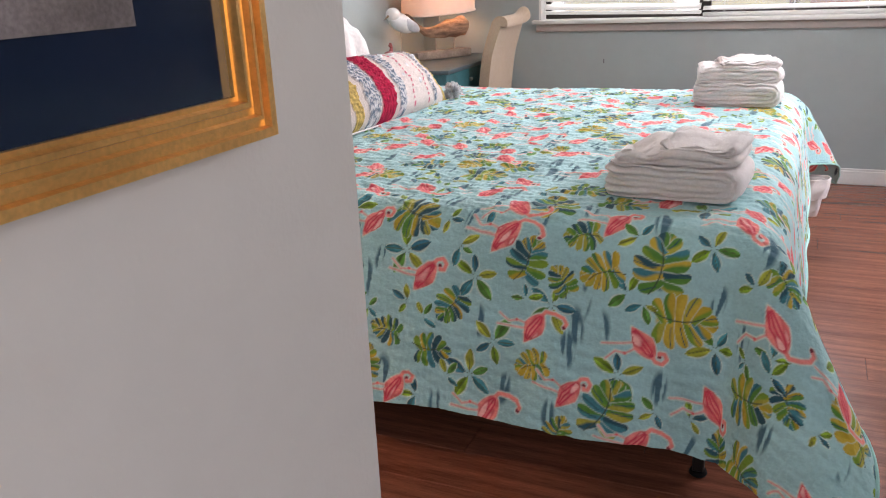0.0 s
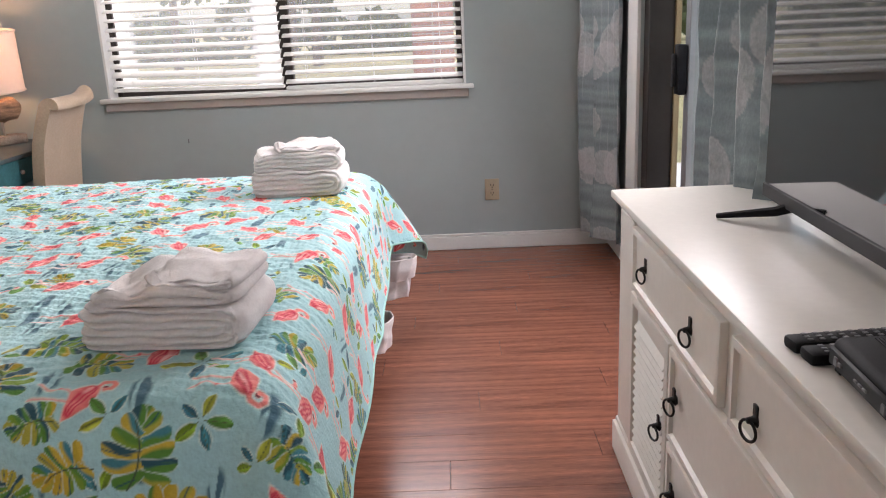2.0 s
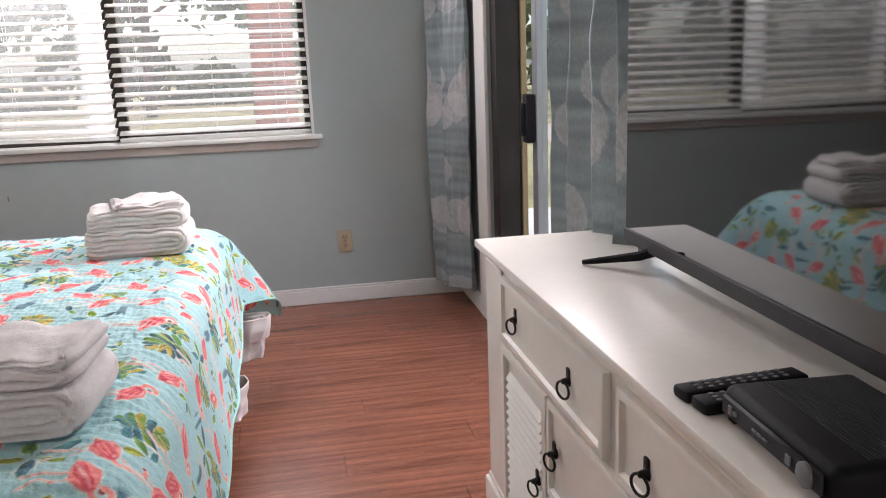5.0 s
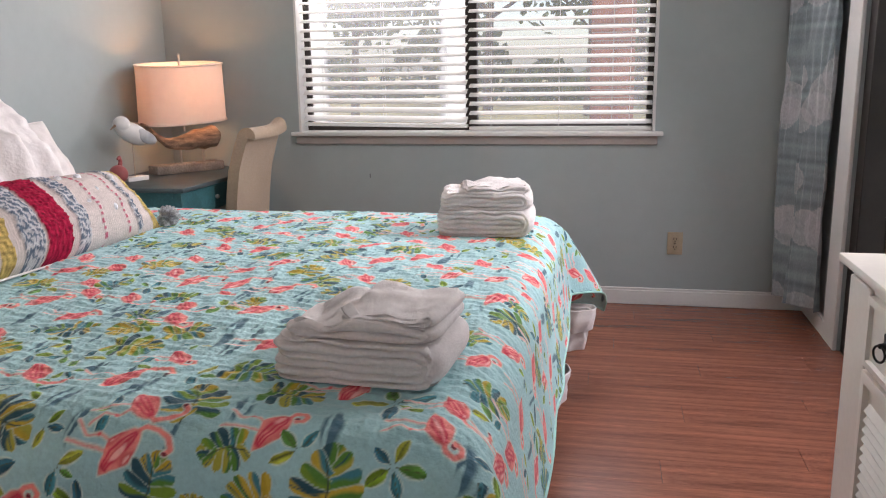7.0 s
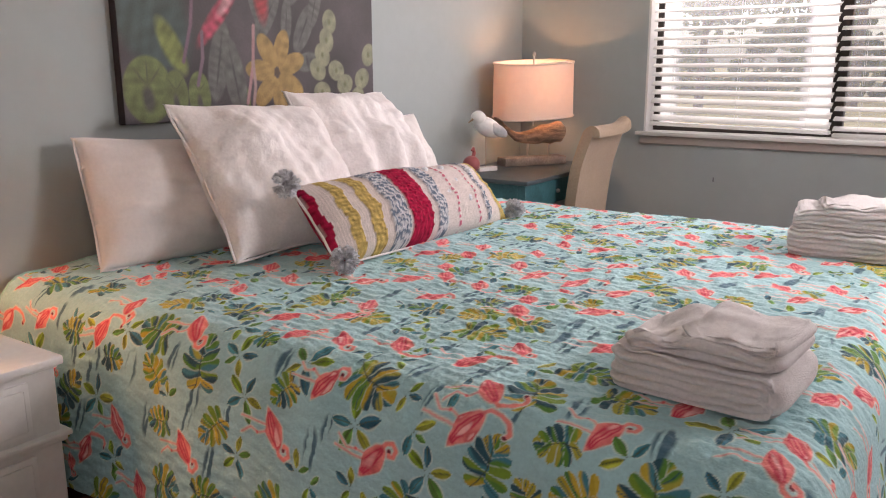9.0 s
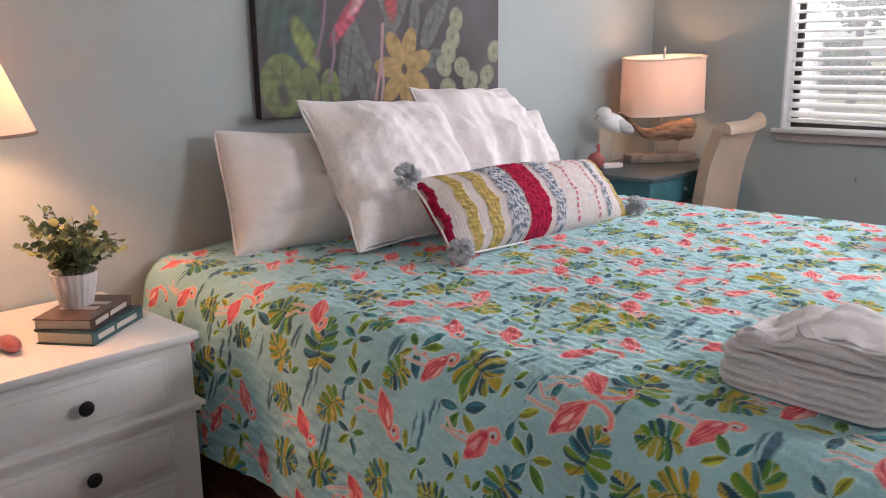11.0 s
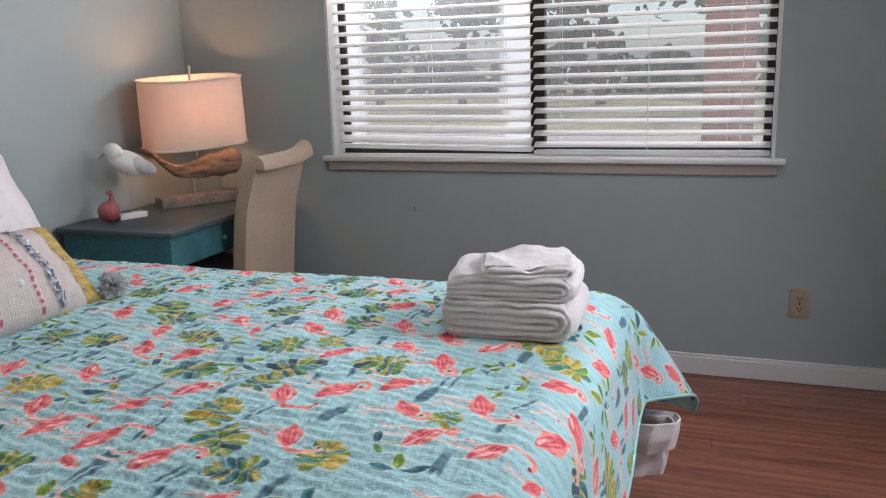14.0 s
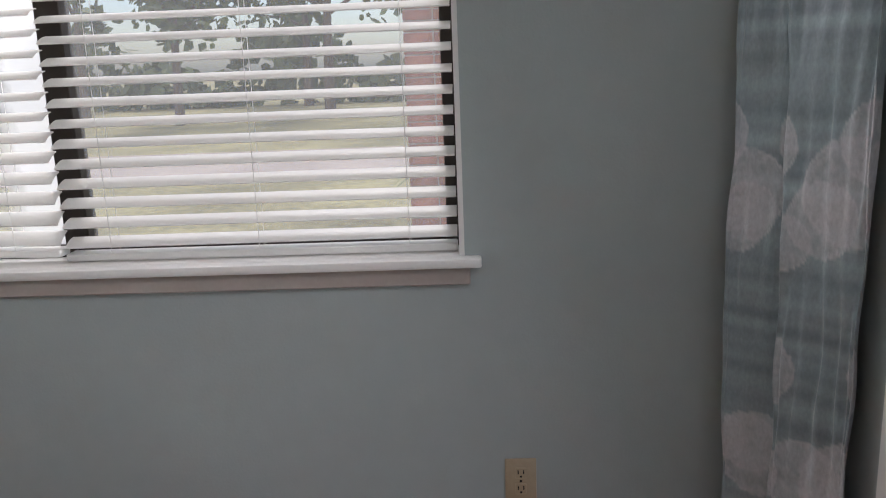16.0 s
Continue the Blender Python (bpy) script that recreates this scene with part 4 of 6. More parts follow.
# ---- towels ----
def towel(layers, w, d, h, z0, x, y, turn, label, seed, lump=0.006, folds=0.0, sag=0.0, drape=0.0):
    """A folded terry towel. Its layers wrap round the far end, so that the front shows nested folds; folds ripple the top, drape lets one end hang down."""
    bm = bmesh.new()
    bmesh.ops.create_cube(bm, size=2)
    bmesh.ops.subdivide_edges(bm, edges=bm.edges[:], cuts=46, use_grid_fill=True)
    for v in bm.verts:
        a, b, c = v.co
        q = Vector((a * 1.4 + seed * 5, b * 1.4, seed * 3.0))
        up = (c + 1) / 2
        # rounded plan and rounded long end
        rad = (abs(a) ** 7 + abs(b) ** 7) ** (1 / 7) or 1.0
        shrink = max(abs(a), abs(b)) / rad
        side = max(abs(a), abs(b))
        rim = max(0.0, (side - 0.86) / 0.14)
        level = abs(c) if a < 0.72 else math.hypot((a - 0.72) / 0.28, c)
        level += 0.11 * noise.noise(Vector((a * 2.2 + seed, b * 3, seed))) + 0.03 * noise.noise(Vector((a * 6, c * 2, seed)))
        ph = level * layers / 2
        groove = 1 - abs(math.sin(math.pi * ph)) ** 0.42
        smooth_end = max(0.0, min(1.0, (a - 0.93) / 0.06))
        step = noise.noise(Vector((math.floor(ph) * 3.7 + seed, a * 1.3, b * 1.3 + (1 if c > 0 else -1))))
        inward = rim * (1 - smooth_end) * (0.13 * groove * (0.35 + 1.3 * abs(noise.noise(Vector((a * 1.1, b, ph * 1.7 + seed))))) + 0.05 * (step + 0.25)) + rim * smooth_end * 0.13 * abs(c) ** 2.6
        inward += rim * (0.03 * abs(c) ** 6)
        px, py = a * w / 2 * shrink * (1 - inward), b * d / 2 * shrink * (1 - inward * 1.15)
        top = lump * (noise.noise(q * 1.2) + 0.6 * noise.noise(q * 2.6)) + folds * (1.3 - a) * 0.5 * math.sin(4.4 * a * (1 - 0.3 * b) + 1.5 * b + 1.8 * noise.noise(q * 0.9) + seed)
        top -= sag * (1 - a * a) * max(0.0, -b) + 0.3 * abs(top) * rim
        pz = z0 + up * h + up ** 1.4 * top - drape * max(0.0, -a - 0.35) ** 1.4 * (0.35 + 0.65 * up)
        pz += 0.0008 * noise.noise(Vector((a * 40, b * 40, c * 40)))
        v.co = (px, py, max(z0 - drape, pz))
    bm.transform(Matrix.Translation((x, y, 0)) @ Matrix.Rotation(radians(turn), 4, 'Z'))
    ob = part("towel", bm, TERRY)
    ob.data.shade_smooth()
    return tagged(ob, label, "towel", "folded towels on the bed")


TZ = 0.652
towel(5, 0.33, 0.265, 0.078, TZ, -0.13, 2.045, -3, "folded white terry bath towel on the quilt", 1)
towel(2, 0.30, 0.24, 0.034, TZ + 0.076, -0.125, 2.05, -4, "folded white hand towel draped on a bath towel", 2, 0.005, 0.013, 0.0, 0.04)
towel(2, 0.19, 0.21, 0.026, TZ + 0.104, -0.07, 2.045, -7, "folded white washcloth on top of the towels", 3, 0.006, 0.007, 0.014)
TZ = 0.674
towel(5, 0.32, 0.29, 0.082, TZ, -0.1, 3.30, 3, "folded white terry bath towel on the quilt", 4)
towel(4, 0.305, 0.26, 0.056, TZ + 0.08, -0.1, 3.305, 6, "folded white hand towel on a bath towel", 5, 0.007, 0.005)
towel(2, 0.22, 0.22, 0.03, TZ + 0.132, -0.075, 3.30, 14, "folded white washcloth on top of the towels", 6, 0.008, 0.009, 0.01)


# ---- white dresser with television ----
def ring_pull(x, y, z, parent):
    """A black iron pull: a back plate with a hanging ring."""
    h = part("pull", lathe([(0.001, -0.004), (0.010, -0.004), (0.012, 0.0), (0.007, 0.005), (0.005, 0.014), (0.001, 0.016)], (0, 0, 0), 16), BLACKMETAL, parent, "black iron ring pull")
    for v in h.data.vertices:
        v.co = Vector((x - v.co.z, y + v.co.x, z + v.co.y))
    r = 0.017
    pts = [(x - 0.012 - 0.006 * math.sin(a), y + r * math.sin(a * 1.0), z - r + r * math.cos(a)) for a in (2 * math.pi * k / 18 for k in range(19))]
    part("ring", tube(pts, 0.0026, 8, cap=False), BLACKMETAL, h)
    part("plate", boxes((x - 0.003, x, y - 0.008, y + 0.008, z - 0.002, z + 0.026), bevel=0.003, seg=2), BLACKMETAL, h)


DX0, DX1, DYa, DYb, DTOP = 0.868, 1.25, 1.02, 2.63, 0.762
dresser = thing("dresser", (1.05, 1.83, 0), "cream painted dresser with louvred doors and black ring pulls", "dresser")
part("body", boxes((DX0, DX1, DYa, DYb, 0.105, DTOP - 0.03), bevel=0.004), WHITEWOOD, dresser)
part("top", boxes((DX0 - 0.012, DX1 + 0.004, DYa - 0.012, DYb + 0.012, DTOP - 0.03, DTOP - 0.02), (DX0 - 0.028, DX1 + 0.008, DYa - 0.025, DYb + 0.025, DTOP - 0.02, DTOP),
                  bevel=0.004, seg=2), WHITEWOOD, dresser)
part("plinth", boxes((DX0 - 0.018, DX1 + 0.004, DYa - 0.016, DYb + 0.016, 0.0, 0.09), (DX0 - 0.01, DX1, DYa - 0.01, DYb + 0.01, 0.09, 0.105), bevel=0.005, seg=2), WHITEWOOD, dresser)


def panel_front(y0, y1, z0, z1, name, louvre=False):
    """A framed drawer or door front with a recessed field, one body; a door also has louvres."""
    f = 0.028 if not louvre else 0.04
    x = DX0 - 0.016
    bm = boxes((x, DX0 - 0.0005, y0, y1, z0, z1), bevel=0)
    face = min(bm.faces, key=lambda q: q.calc_center_median().x)
    edge = face.edges[:]
    bmesh.ops.inset_region(bm, faces=[face], thickness=f - 0.006, depth=0)
    ins = bmesh.ops.inset_region(bm, faces=[face], thickness=0.006, depth=-0.008 if not louvre else -0.012)
    bmesh.ops.bevel(bm, geom=edge, offset=0.003, segments=2, profile=0.5, affect='EDGES')
    d = part(name, bm, WHITEWOOD, dresser)
    if louvre:
        n = int((z1 - z0 - 2 * f) / 0.022)
        for i in range(n):
            zc = z0 + f + 0.011 + i * 0.022
            part("louvre", boxes((-0.002, 0.002, y0 + f, y1 - f, -0.013, 0.013), bevel=0.001,
                                 m=Matrix.Translation((DX0 - 0.007, 0, zc)) @ Matrix.Rotation(radians(35), 4, 'Y')), WHITEWOOD, d)
    return d


for y0, y1, pulls in ((1.79, 2.45, ((2.335, 0.636), (1.975, 0.626))), (1.07, 1.735, ((1.632, 0.614), (1.25, 0.614)))):
    d = panel_front(y0, y1, 0.555, 0.712, "drawer")
    for yp, zp in pulls:
        ring_pull(DX0 - 0.008, yp, zp, d)
for y0, y1, yp in ((2.10, 2.45, 2.15), (1.07, 1.42, 1.37)):
    a = panel_front(y0, y1, 0.115, 0.545, "cabinet_door", louvre=True)
    ring_pull(DX0 - 0.0165, yp, 0.33, a)
for z0, z1 in ((0.335, 0.545), (0.115, 0.325)):
    b = panel_front(1.43, 2.09, z0, z1, "drawer")
    for yp in (2.034, 1.49):
        ring_pull(DX0 - 0.0165, yp, (z0 + z1) / 2 + 0.01, b)
# side stiles stand slightly proud
part("stile", boxes((DX0 - 0.008, DX0 - 0.0004, DYb - 0.165, DYb - 0.012, 0.11, 0.72), bevel=0.003), WHITEWOOD, dresser)
part("stile", boxes((DX0 - 0.008, DX0 - 0.0004, DYa + 0.004, DYa + 0.045, 0.11, 0.725), bevel=0.003), WHITEWOOD, dresser)

# television
TVM = Matrix.Translation((1.123, 1.735, 0)) @ Matrix.Rotation(radians(-1.9), 4, 'Z')
tv = thing("television", (1.123, 1.735, DTOP), "black flat screen television on two feet, switched off", "television")
part("bezel", boxes((-0.012, 0.03, -0.61, 0.61, 0.80, 1.50), bevel=0.004, m=TVM), BLACK, tv)
part("screen", boxes((-0.0165, -0.0125, -0.602, 0.602, 0.832, 1.493), bevel=0.001, m=TVM), SCREEN, tv, smooth=False)
part("lower_trim", boxes((-0.019, -0.0125, -0.61, 0.61, 0.800, 0.831), bevel=0.002, m=TVM), DARKGREY, tv)
for y in (0.47, -0.42):
    bm = tube([(0.0, y, 0.803), (-0.035, y + 0.01, 0.792), (-0.135, y + 0.085, 0.7685)], [0.012, 0.011, 0.006], 8)
    bm.transform(TVM)
    part("foot", bm, BLACK, tv)

# cable box and remote controls
BXM = Matrix.Translation((0.977, 1.368, DTOP)) @ Matrix.Rotation(radians(-3.5), 4, 'Z')
cb = thing("cable_box", (0.977, 1.368, DTOP), "black set-top cable box with a ribbed top on the dresser", "cable box")
part("case", boxes((-0.092, 0.085, -0.122, 0.118, 0.004, 0.047), bevel=0.014, seg=4, m=BXM), BLACK, cb)
part("front_panel", boxes((-0.098, -0.0915, -0.108, 0.106, 0.012, 0.038), bevel=0.003, m=BXM), DARKGREY, cb, "dark grey front panel")
for i in range(26):
    x = -0.045 + i * 0.0046
    part("rib", boxes((x, x + 0.0022, -0.105, 0.1, 0.0468, 0.0480), bevel=0, m=BXM), DARKGREY, cb, smooth=False)
for y, h in ((0.08, 0.012), (0.068, 0.006), (0.022, 0.004), (0.01, 0.004), (-0.002, 0.004), (-0.05, 0.012)):
    part("button", boxes((-0.1005, -0.0975, y - 0.005, y + 0.005, 0.025 - h / 2, 0.025 + h / 2), bevel=0.001, m=BXM), GREYKEY, cb)
knob = lathe([(0.014, 0), (0.014, 0.004), (0.011, 0.006)], (0, 0, 0), 20)
knob.transform(BXM @ Matrix.Translation((-0.0975, -0.083, 0.025)) @ Matrix.Rotation(radians(-90), 4, 'Y'))
part("dial", knob, GREYKEY, cb)
for x in (-0.08, 0.07):
    for y in (-0.1, 0.1):
        part("foot", boxes((x - 0.008, x + 0.008, y - 0.008, y + 0.008, 0, 0.005), bevel=0.001, m=BXM), BLACK, cb)
for i, (yy, xx, rot) in enumerate(((1.514, 0.965, 2), (1.558, 0.96, 4))):
    RM = Matrix.Translation((xx, yy, DTOP)) @ Matrix.Rotation(radians(rot), 4, 'Z')
    rc = thing("remote_control", (xx, yy, DTOP), "black remote control lying beside the cable box", "remote control", "remotes on the dresser")
    part("case", boxes((-0.095, 0.095, -0.019, 0.019, 0, 0.018), bevel=0.006, seg=2, m=RM), BLACK, rc)
    for a in range(9):
        for b in range(3):
            x, y = -0.07 + a * 0.0165, -0.010 + b * 0.010
            part("button", boxes((x - 0.004, x + 0.004, y - 0.003, y + 0.003, 0.0178, 0.0195), bevel=0.001, m=RM), GREYKEY, rc)


# ---- curtains ----
def curtain_print(a, z):
    """Pale round medallions of rings on a streaked grey-blue ground."""
    c = np.empty(a.shape + (3,))
    c[:] = (0.235, 0.29, 0.31)
    c *= (1 + 0.16 * waves(a * 2, z * 60, 21, 8, 1, 3))[..., None]
    for k, (P, seed) in enumerate(((0.235, 1), (0.265, 2), (0.31, 3))):
        gx, gz = a / P + 0.37 * k, z / P + 0.29 * k
        ix, iz = np.round(gx), np.round(gz)
        jog = 0.16 * np.sin(ix * 7.1 + iz * 3.7 + seed)
        dx, dz = gx - ix - jog, gz - iz + 0.7 * jog
        size = 0.3 + 0.06 * np.sin(ix * 5.3 + iz * 9.1 + seed)
        r = np.hypot(dx, dz) / size * (1 + 0.015 * waves(a * 40, z * 40, 31))
        fleck = np.clip(0.6 + 0.35 * waves(a * 150, z * 150, 41 + seed, 9, 1, 3), 0, 1)
        rim = np.exp(-((r - 0.95) / 0.025) ** 2) + 0.6 * np.exp(-((r - 0.86) / 0.02) ** 2)
        disc = np.clip((1 - r) * 40, 0, 1) * np.clip(0.35 + fleck * 0.3 + 0.35 * rim, 0, 0.92)
        keep = np.sin(ix * 12.9 + iz * 78.2 + seed) > -0.35
        disc = (disc * keep)[..., None]
        c = c * (1 - disc) + np.array((0.5, 0.5, 0.52)) * disc
    return np.clip(c, 0, 1)


def curtain(name, y0, y1, z0, z1, pleats, depth, seed, label):
    x = XR - (0.115 if y0 > 4 else 0.085)
    s, z = np.meshgrid(np.linspace(0, 1, 190), np.arange(z0, z1, 0.0065))
    ph = s * pleats * 2 * math.pi + 0.5 * np.sin(s * 9 + seed) + 0.12 * np.sin(z * 2 + seed)
    f = 1 - (z - z0) / (z1 - z0)
    amp = depth * (0.75 + 0.25 * f)
    xx = x + amp * np.sin(ph) + 0.010 * f * waves(s * 3, z, seed) + 0.004 * waves(s * 8, z * 3, seed + 3)
    if y0 > 4:
        xx = xx + 0.05 - 0.09 * s
    yy = y0 + (y1 - y0) * s + 0.35 * depth * np.sin(ph * 2) * 0.5 + 0.012 * f * np.sin(z * 3 + s * 4)
    g = np.stack([xx, yy, z], -1)
    mid = len(g) // 2
    run = np.concatenate([[0], np.cumsum(np.hypot(np.diff(xx[mid]), np.diff(yy[mid])))])
    ob = sheet(name, g, curtain_print(np.broadcast_to(run, s.shape), z), CURTAIN, thick=0.002)
    return tagged(ob, label, "curtain", "glass door curtains")


curtain("curtain", 4.43, 4.80, 0.10, 2.2, 2, 0.042, 1, "grey-blue curtain with pale medallions gathered in the corner")
curtain("curtain", 2.36, 3.00, 0.10, 2.2, 4, 0.042, 5, "grey-blue curtain with pale medallions drawn over the glass door")
rod = thing("curtain_rod", (XR - 0.075, 3.6, 2.2), "dark metal curtain rod above the glass door", "curtain rod")
part("rod", tube([(XR - 0.075, 2.3, 2.21), (XR - 0.075, 4.82, 2.21)], 0.011, 12), BRONZE, rod)
for y in (2.36, 4.3):
    part("bracket", boxes((XR - 0.08, XR, y - 0.01, y + 0.01, 2.19, 2.205), bevel=0.002), BRONZE, rod)


# ---- canvas painting over the bed ----
def painting():
    y0, y1, z0, z1 = 2.163, 3.427, 1.056, 1.96
    o = thing("canvas_painting", (XL, (y0 + y1) / 2, z0), "dark canvas painting of pink wading birds, lily pads and blossoms", "painting")
    part("stretcher", boxes((XL + 0.001, XL + 0.034, y0, y1, z0, z1), bevel=0.003), CANVASEDGE, o)
    s, r = np.meshgrid(np.arange(0, y1 - y0 - 0.003, 0.0045), np.arange(0, z1 - z0 - 0.003, 0.0045))
    c = np.empty(s.shape + (3,))
    c[:] = (0.07, 0.058, 0.064)
    c *= (1 + 0.25 * waves(s * 3, r * 3, 2))[..., None]

    def dab(x, y, a, b, turn, tone, soft=0.12, streak=0.2, seed=0):
        cs, sn = math.cos(turn), math.sin(turn)
        p, q = (s - x) * cs + (r - y) * sn, -(s - x) * sn + (r - y) * cs
        d = np.hypot(p / a, q / b)
        m = np.clip((1 - d) / soft, 0, 1)[..., None]
        k = np.clip(1 + 0.6 * streak * waves(p * 14, q * 22, seed, 6), 0.4, 1.6)[..., None]
        c[:] = c * (1 - m) + np.clip(np.array(tone) * k, 0, 1) * m

    dab(0.11, 0.38, 0.16, 0.27, 0.5, (0.05, 0.085, 0.075), 0.25, 0.3, 1)
    dab(0.2, 0.25, 0.045, 0.12, 0.5, (0.2, 0.24, 0.06), 0.35, 0.5, 2)
    for x, y, a, b in ((0.095, 0.109, 0.098, 0.115), (0.205, 0.09, 0.052, 0.085), (0.305, 0.085, 0.05, 0.085), (0.5, 0.05, 0.04, 0.08)):
        dab(x, y, a, b, 0.05, (0.15, 0.19, 0.06), 0.07, 0.3, int(x * 90))
        dab(x, y - 0.03, a * 0.3, b * 0.5, 0.1, (0.08, 0.08, 0.06), 0.5, 0.3, int(x * 70))
        for k in (-0.7, 0.0, 0.7):
            dab(x + 0.45 * a * math.sin(k), y + 0.5 * b * math.cos(k), 0.05 * a, 0.42 * b, -k, (0.1, 0.11, 0.05), 0.7)
    for x, y, a, b, t in ((0.4, 0.2, 0.05, 0.15, -0.2), (0.47, 0.14, 0.05, 0.16, 0.2), (0.635, 0.36, 0.04, 0.12, -0.6), (0.74, 0.35, 0.03, 0.1, -0.1), (0.835, 0.33, 0.045, 0.11, -0.5),
                          (0.9, 0.42, 0.035, 0.1, -0.3), (0.58, 0.42, 0.03, 0.12, 0.3), (0.85, 0.2, 0.07, 0.04, 0.2), (0.96, 0.56, 0.06, 0.14, -0.5), (0.78, 0.5, 0.05, 0.09, -0.2)):
        dab(x, y, a, b, t, (0.13, 0.135, 0.125), 0.12, 0.35, int(x * 55))
        dab(x, y, a * 0.12, b * 0.85, t, (0.07, 0.07, 0.068), 0.6)
    for k, (x, y) in enumerate(((0.985, 0.36), (0.965, 0.287), (0.938, 0.228), (0.909, 0.17), (1.02, 0.165), (0.931, 0.08), (1.072, 0.108), (1.184, 0.13), (1.15, 0.05), (1.23, 0.23))):
        dab(x, y, 0.043, 0.052, 0.3 * k, (0.3, 0.31, 0.2), 0.1, 0.2, k)
        dab(x, y, 0.012, 0.016, 0, (0.2, 0.22, 0.11), 0.6)
    for k in range(7):
        a = 0.35 + k * 0.9
        dab(0.68 + 0.085 * math.cos(a), 0.16 + 0.095 * math.sin(a), 0.076, 0.04, a, (0.42, 0.27, 0.085), 0.08, 0.25, k + 3)
    dab(0.68, 0.16, 0.018, 0.02, 0, (0.1, 0.06, 0.03), 0.5)
    dab(0.405, 0.36, 0.16, 0.036, 0.85, (0.5, 0.06, 0.11), 0.4, 0.6, 4)
    dab(0.45, 0.41, 0.09, 0.024, 0.85, (0.65, 0.3, 0.33), 0.5, 0.6, 5)
    dab(0.61, 0.46, 0.045, 0.14, 0.1, (0.4, 0.04, 0.05), 0.4, 0.4, 6)
    for x0, y0_, x1, y1_, tone in ((0.3, 0.45, 0.245, 0.2, (0.2, 0.12, 0.16)), (0.33, 0.3, 0.3, 0.12, (0.22, 0.14, 0.18)), (0.57, 0.33, 0.525, 0.05, (0.5, 0.26, 0.28)), (0.56, 0.2, 0.55, 0.02, (0.45, 0.3, 0.3))):
        d, _ = near_line(s, r, [(x0, y0_), ((x0 + x1) / 2 + 0.012, (y0_ + y1_) / 2), (x1, y1_)])
        m = np.clip((0.009 - d) / 0.004, 0, 1)[..., None]
        c[:] = c * (1 - m) + np.array(tone) * m
    g = np.stack([np.full(s.shape, XL + 0.0365), y0 + 0.0015 + s, z0 + 0.0015 + r], -1)
    sheet("canvas", g, c * 0.7, ART, o)


painting()


# ---- gilt framed picture in the hall ----
def framed_picture():
    y0, y1, z0, z1, x = -0.34, 0.466, 1.083, 1.95, XH
    o = thing("framed_picture", (x, (y0 + y1) / 2, z0), "dark picture behind glass in a stepped gold frame", "picture")
    prof = ((0.0, 0.007, 0.019), (0.007, 0.0125, 0.014), (0.0125, 0.016, 0.018), (0.016, 0.0215, 0.013), (0.0215, 0.026, 0.0155), (0.026, 0.03, 0.009))
    for name, horizontal, far in (("frame_rail", True, False), ("frame_rail", True, True), ("frame_rail", False, False), ("frame_rail", False, True)):
        bm = bmesh.new()
        pts = []
        for d0, d1, h in prof:
            pts += [(d0 + 0.0005, h), (d1 - 0.0005, h)]
        pts = [(0.0, 0.001)] + pts + [(0.030, 0.001)]
        rings = []
        for end in (0, 1):
            ring = []
            for d, h in pts:
                if horizontal:
                    yy = (y0 + d) if end == 0 else (y1 - d)
                    zz = (z1 - d) if far else (z0 + d)
                else:
                    zz = (z0 + d) if end == 0 else (z1 - d)
                    yy = (y1 - d) if far else (y0 + d)
                ring.append(bm.verts.new((x + h, yy, zz)))
            rings.append(ring)
        for k in range(len(pts) - 1):
            bm.faces.new((rings[0][k], rings[0][k + 1], rings[1][k + 1], rings[1][k]))
        bm.faces.new(rings[0])
        bm.faces.new(rings[1][::-1])
        bmesh.ops.recalc_face_normals(bm, faces=bm.faces)
        part(name, bm, GOLD, o, smooth=False)
    part("picture", boxes((x + 0.001, x + 0.006, y0 + 0.028, y1 - 0.028, z0 + 0.028, z1 - 0.028), bevel=0), NAVY, o, "glossy navy picture surface", smooth=False)
    part("picture_field", boxes((x + 0.0062, x + 0.0072, y0 + 0.12, 0.362, 1.162, z1 - 0.12), bevel=0), MATBOARD, o, smooth=False)


framed_picture()


# ---- desk corner ----
desk = thing("desk", (-1.83, 4.35, 0), "teal painted wooden desk with a dark slate top", "desk")
KX0, KX1, KY0, KY1, KZ = XL + 0.018, -1.555, 3.905, 4.80, 0.708
part("top", boxes((KX0, KX1, KY0, KY1, KZ - 0.022, KZ), bevel=0.005, seg=2), TEALTOP, desk)
part("apron", boxes((KX0 + 0.02, KX1 - 0.02, KY0 + 0.02, KY0 + 0.042, KZ - 0.15, KZ - 0.022), (KX0 + 0.02, KX1 - 0.02, KY1 - 0.042, KY1 - 0.02, KZ - 0.15, KZ - 0.022),
                    (KX0 + 0.02, KX0 + 0.042, KY0 + 0.042, KY1 - 0.042, KZ - 0.15, KZ - 0.022), bevel=0.003), TEAL, desk)
dr = part("drawer", boxes((KX1 - 0.042, KX1 - 0.022, KY0 + 0.05, KY1 - 0.05, KZ - 0.145, KZ - 0.027), bevel=0.003), TEAL, desk)
part("knob", blob((KX1 - 0.012, 4.25, KZ - 0.085), (0.011, 0.011, 0.011), n=12), STEEL, dr)
for x in (KX0 + 0.042, KX1 - 0.042):
    for y in (KY0 + 0.042, KY1 - 0.042):
        part("leg", boxes((x - 0.024, x + 0.024, y - 0.024, y + 0.024, 0, KZ - 0.022), bevel=0.004), TEAL, desk)

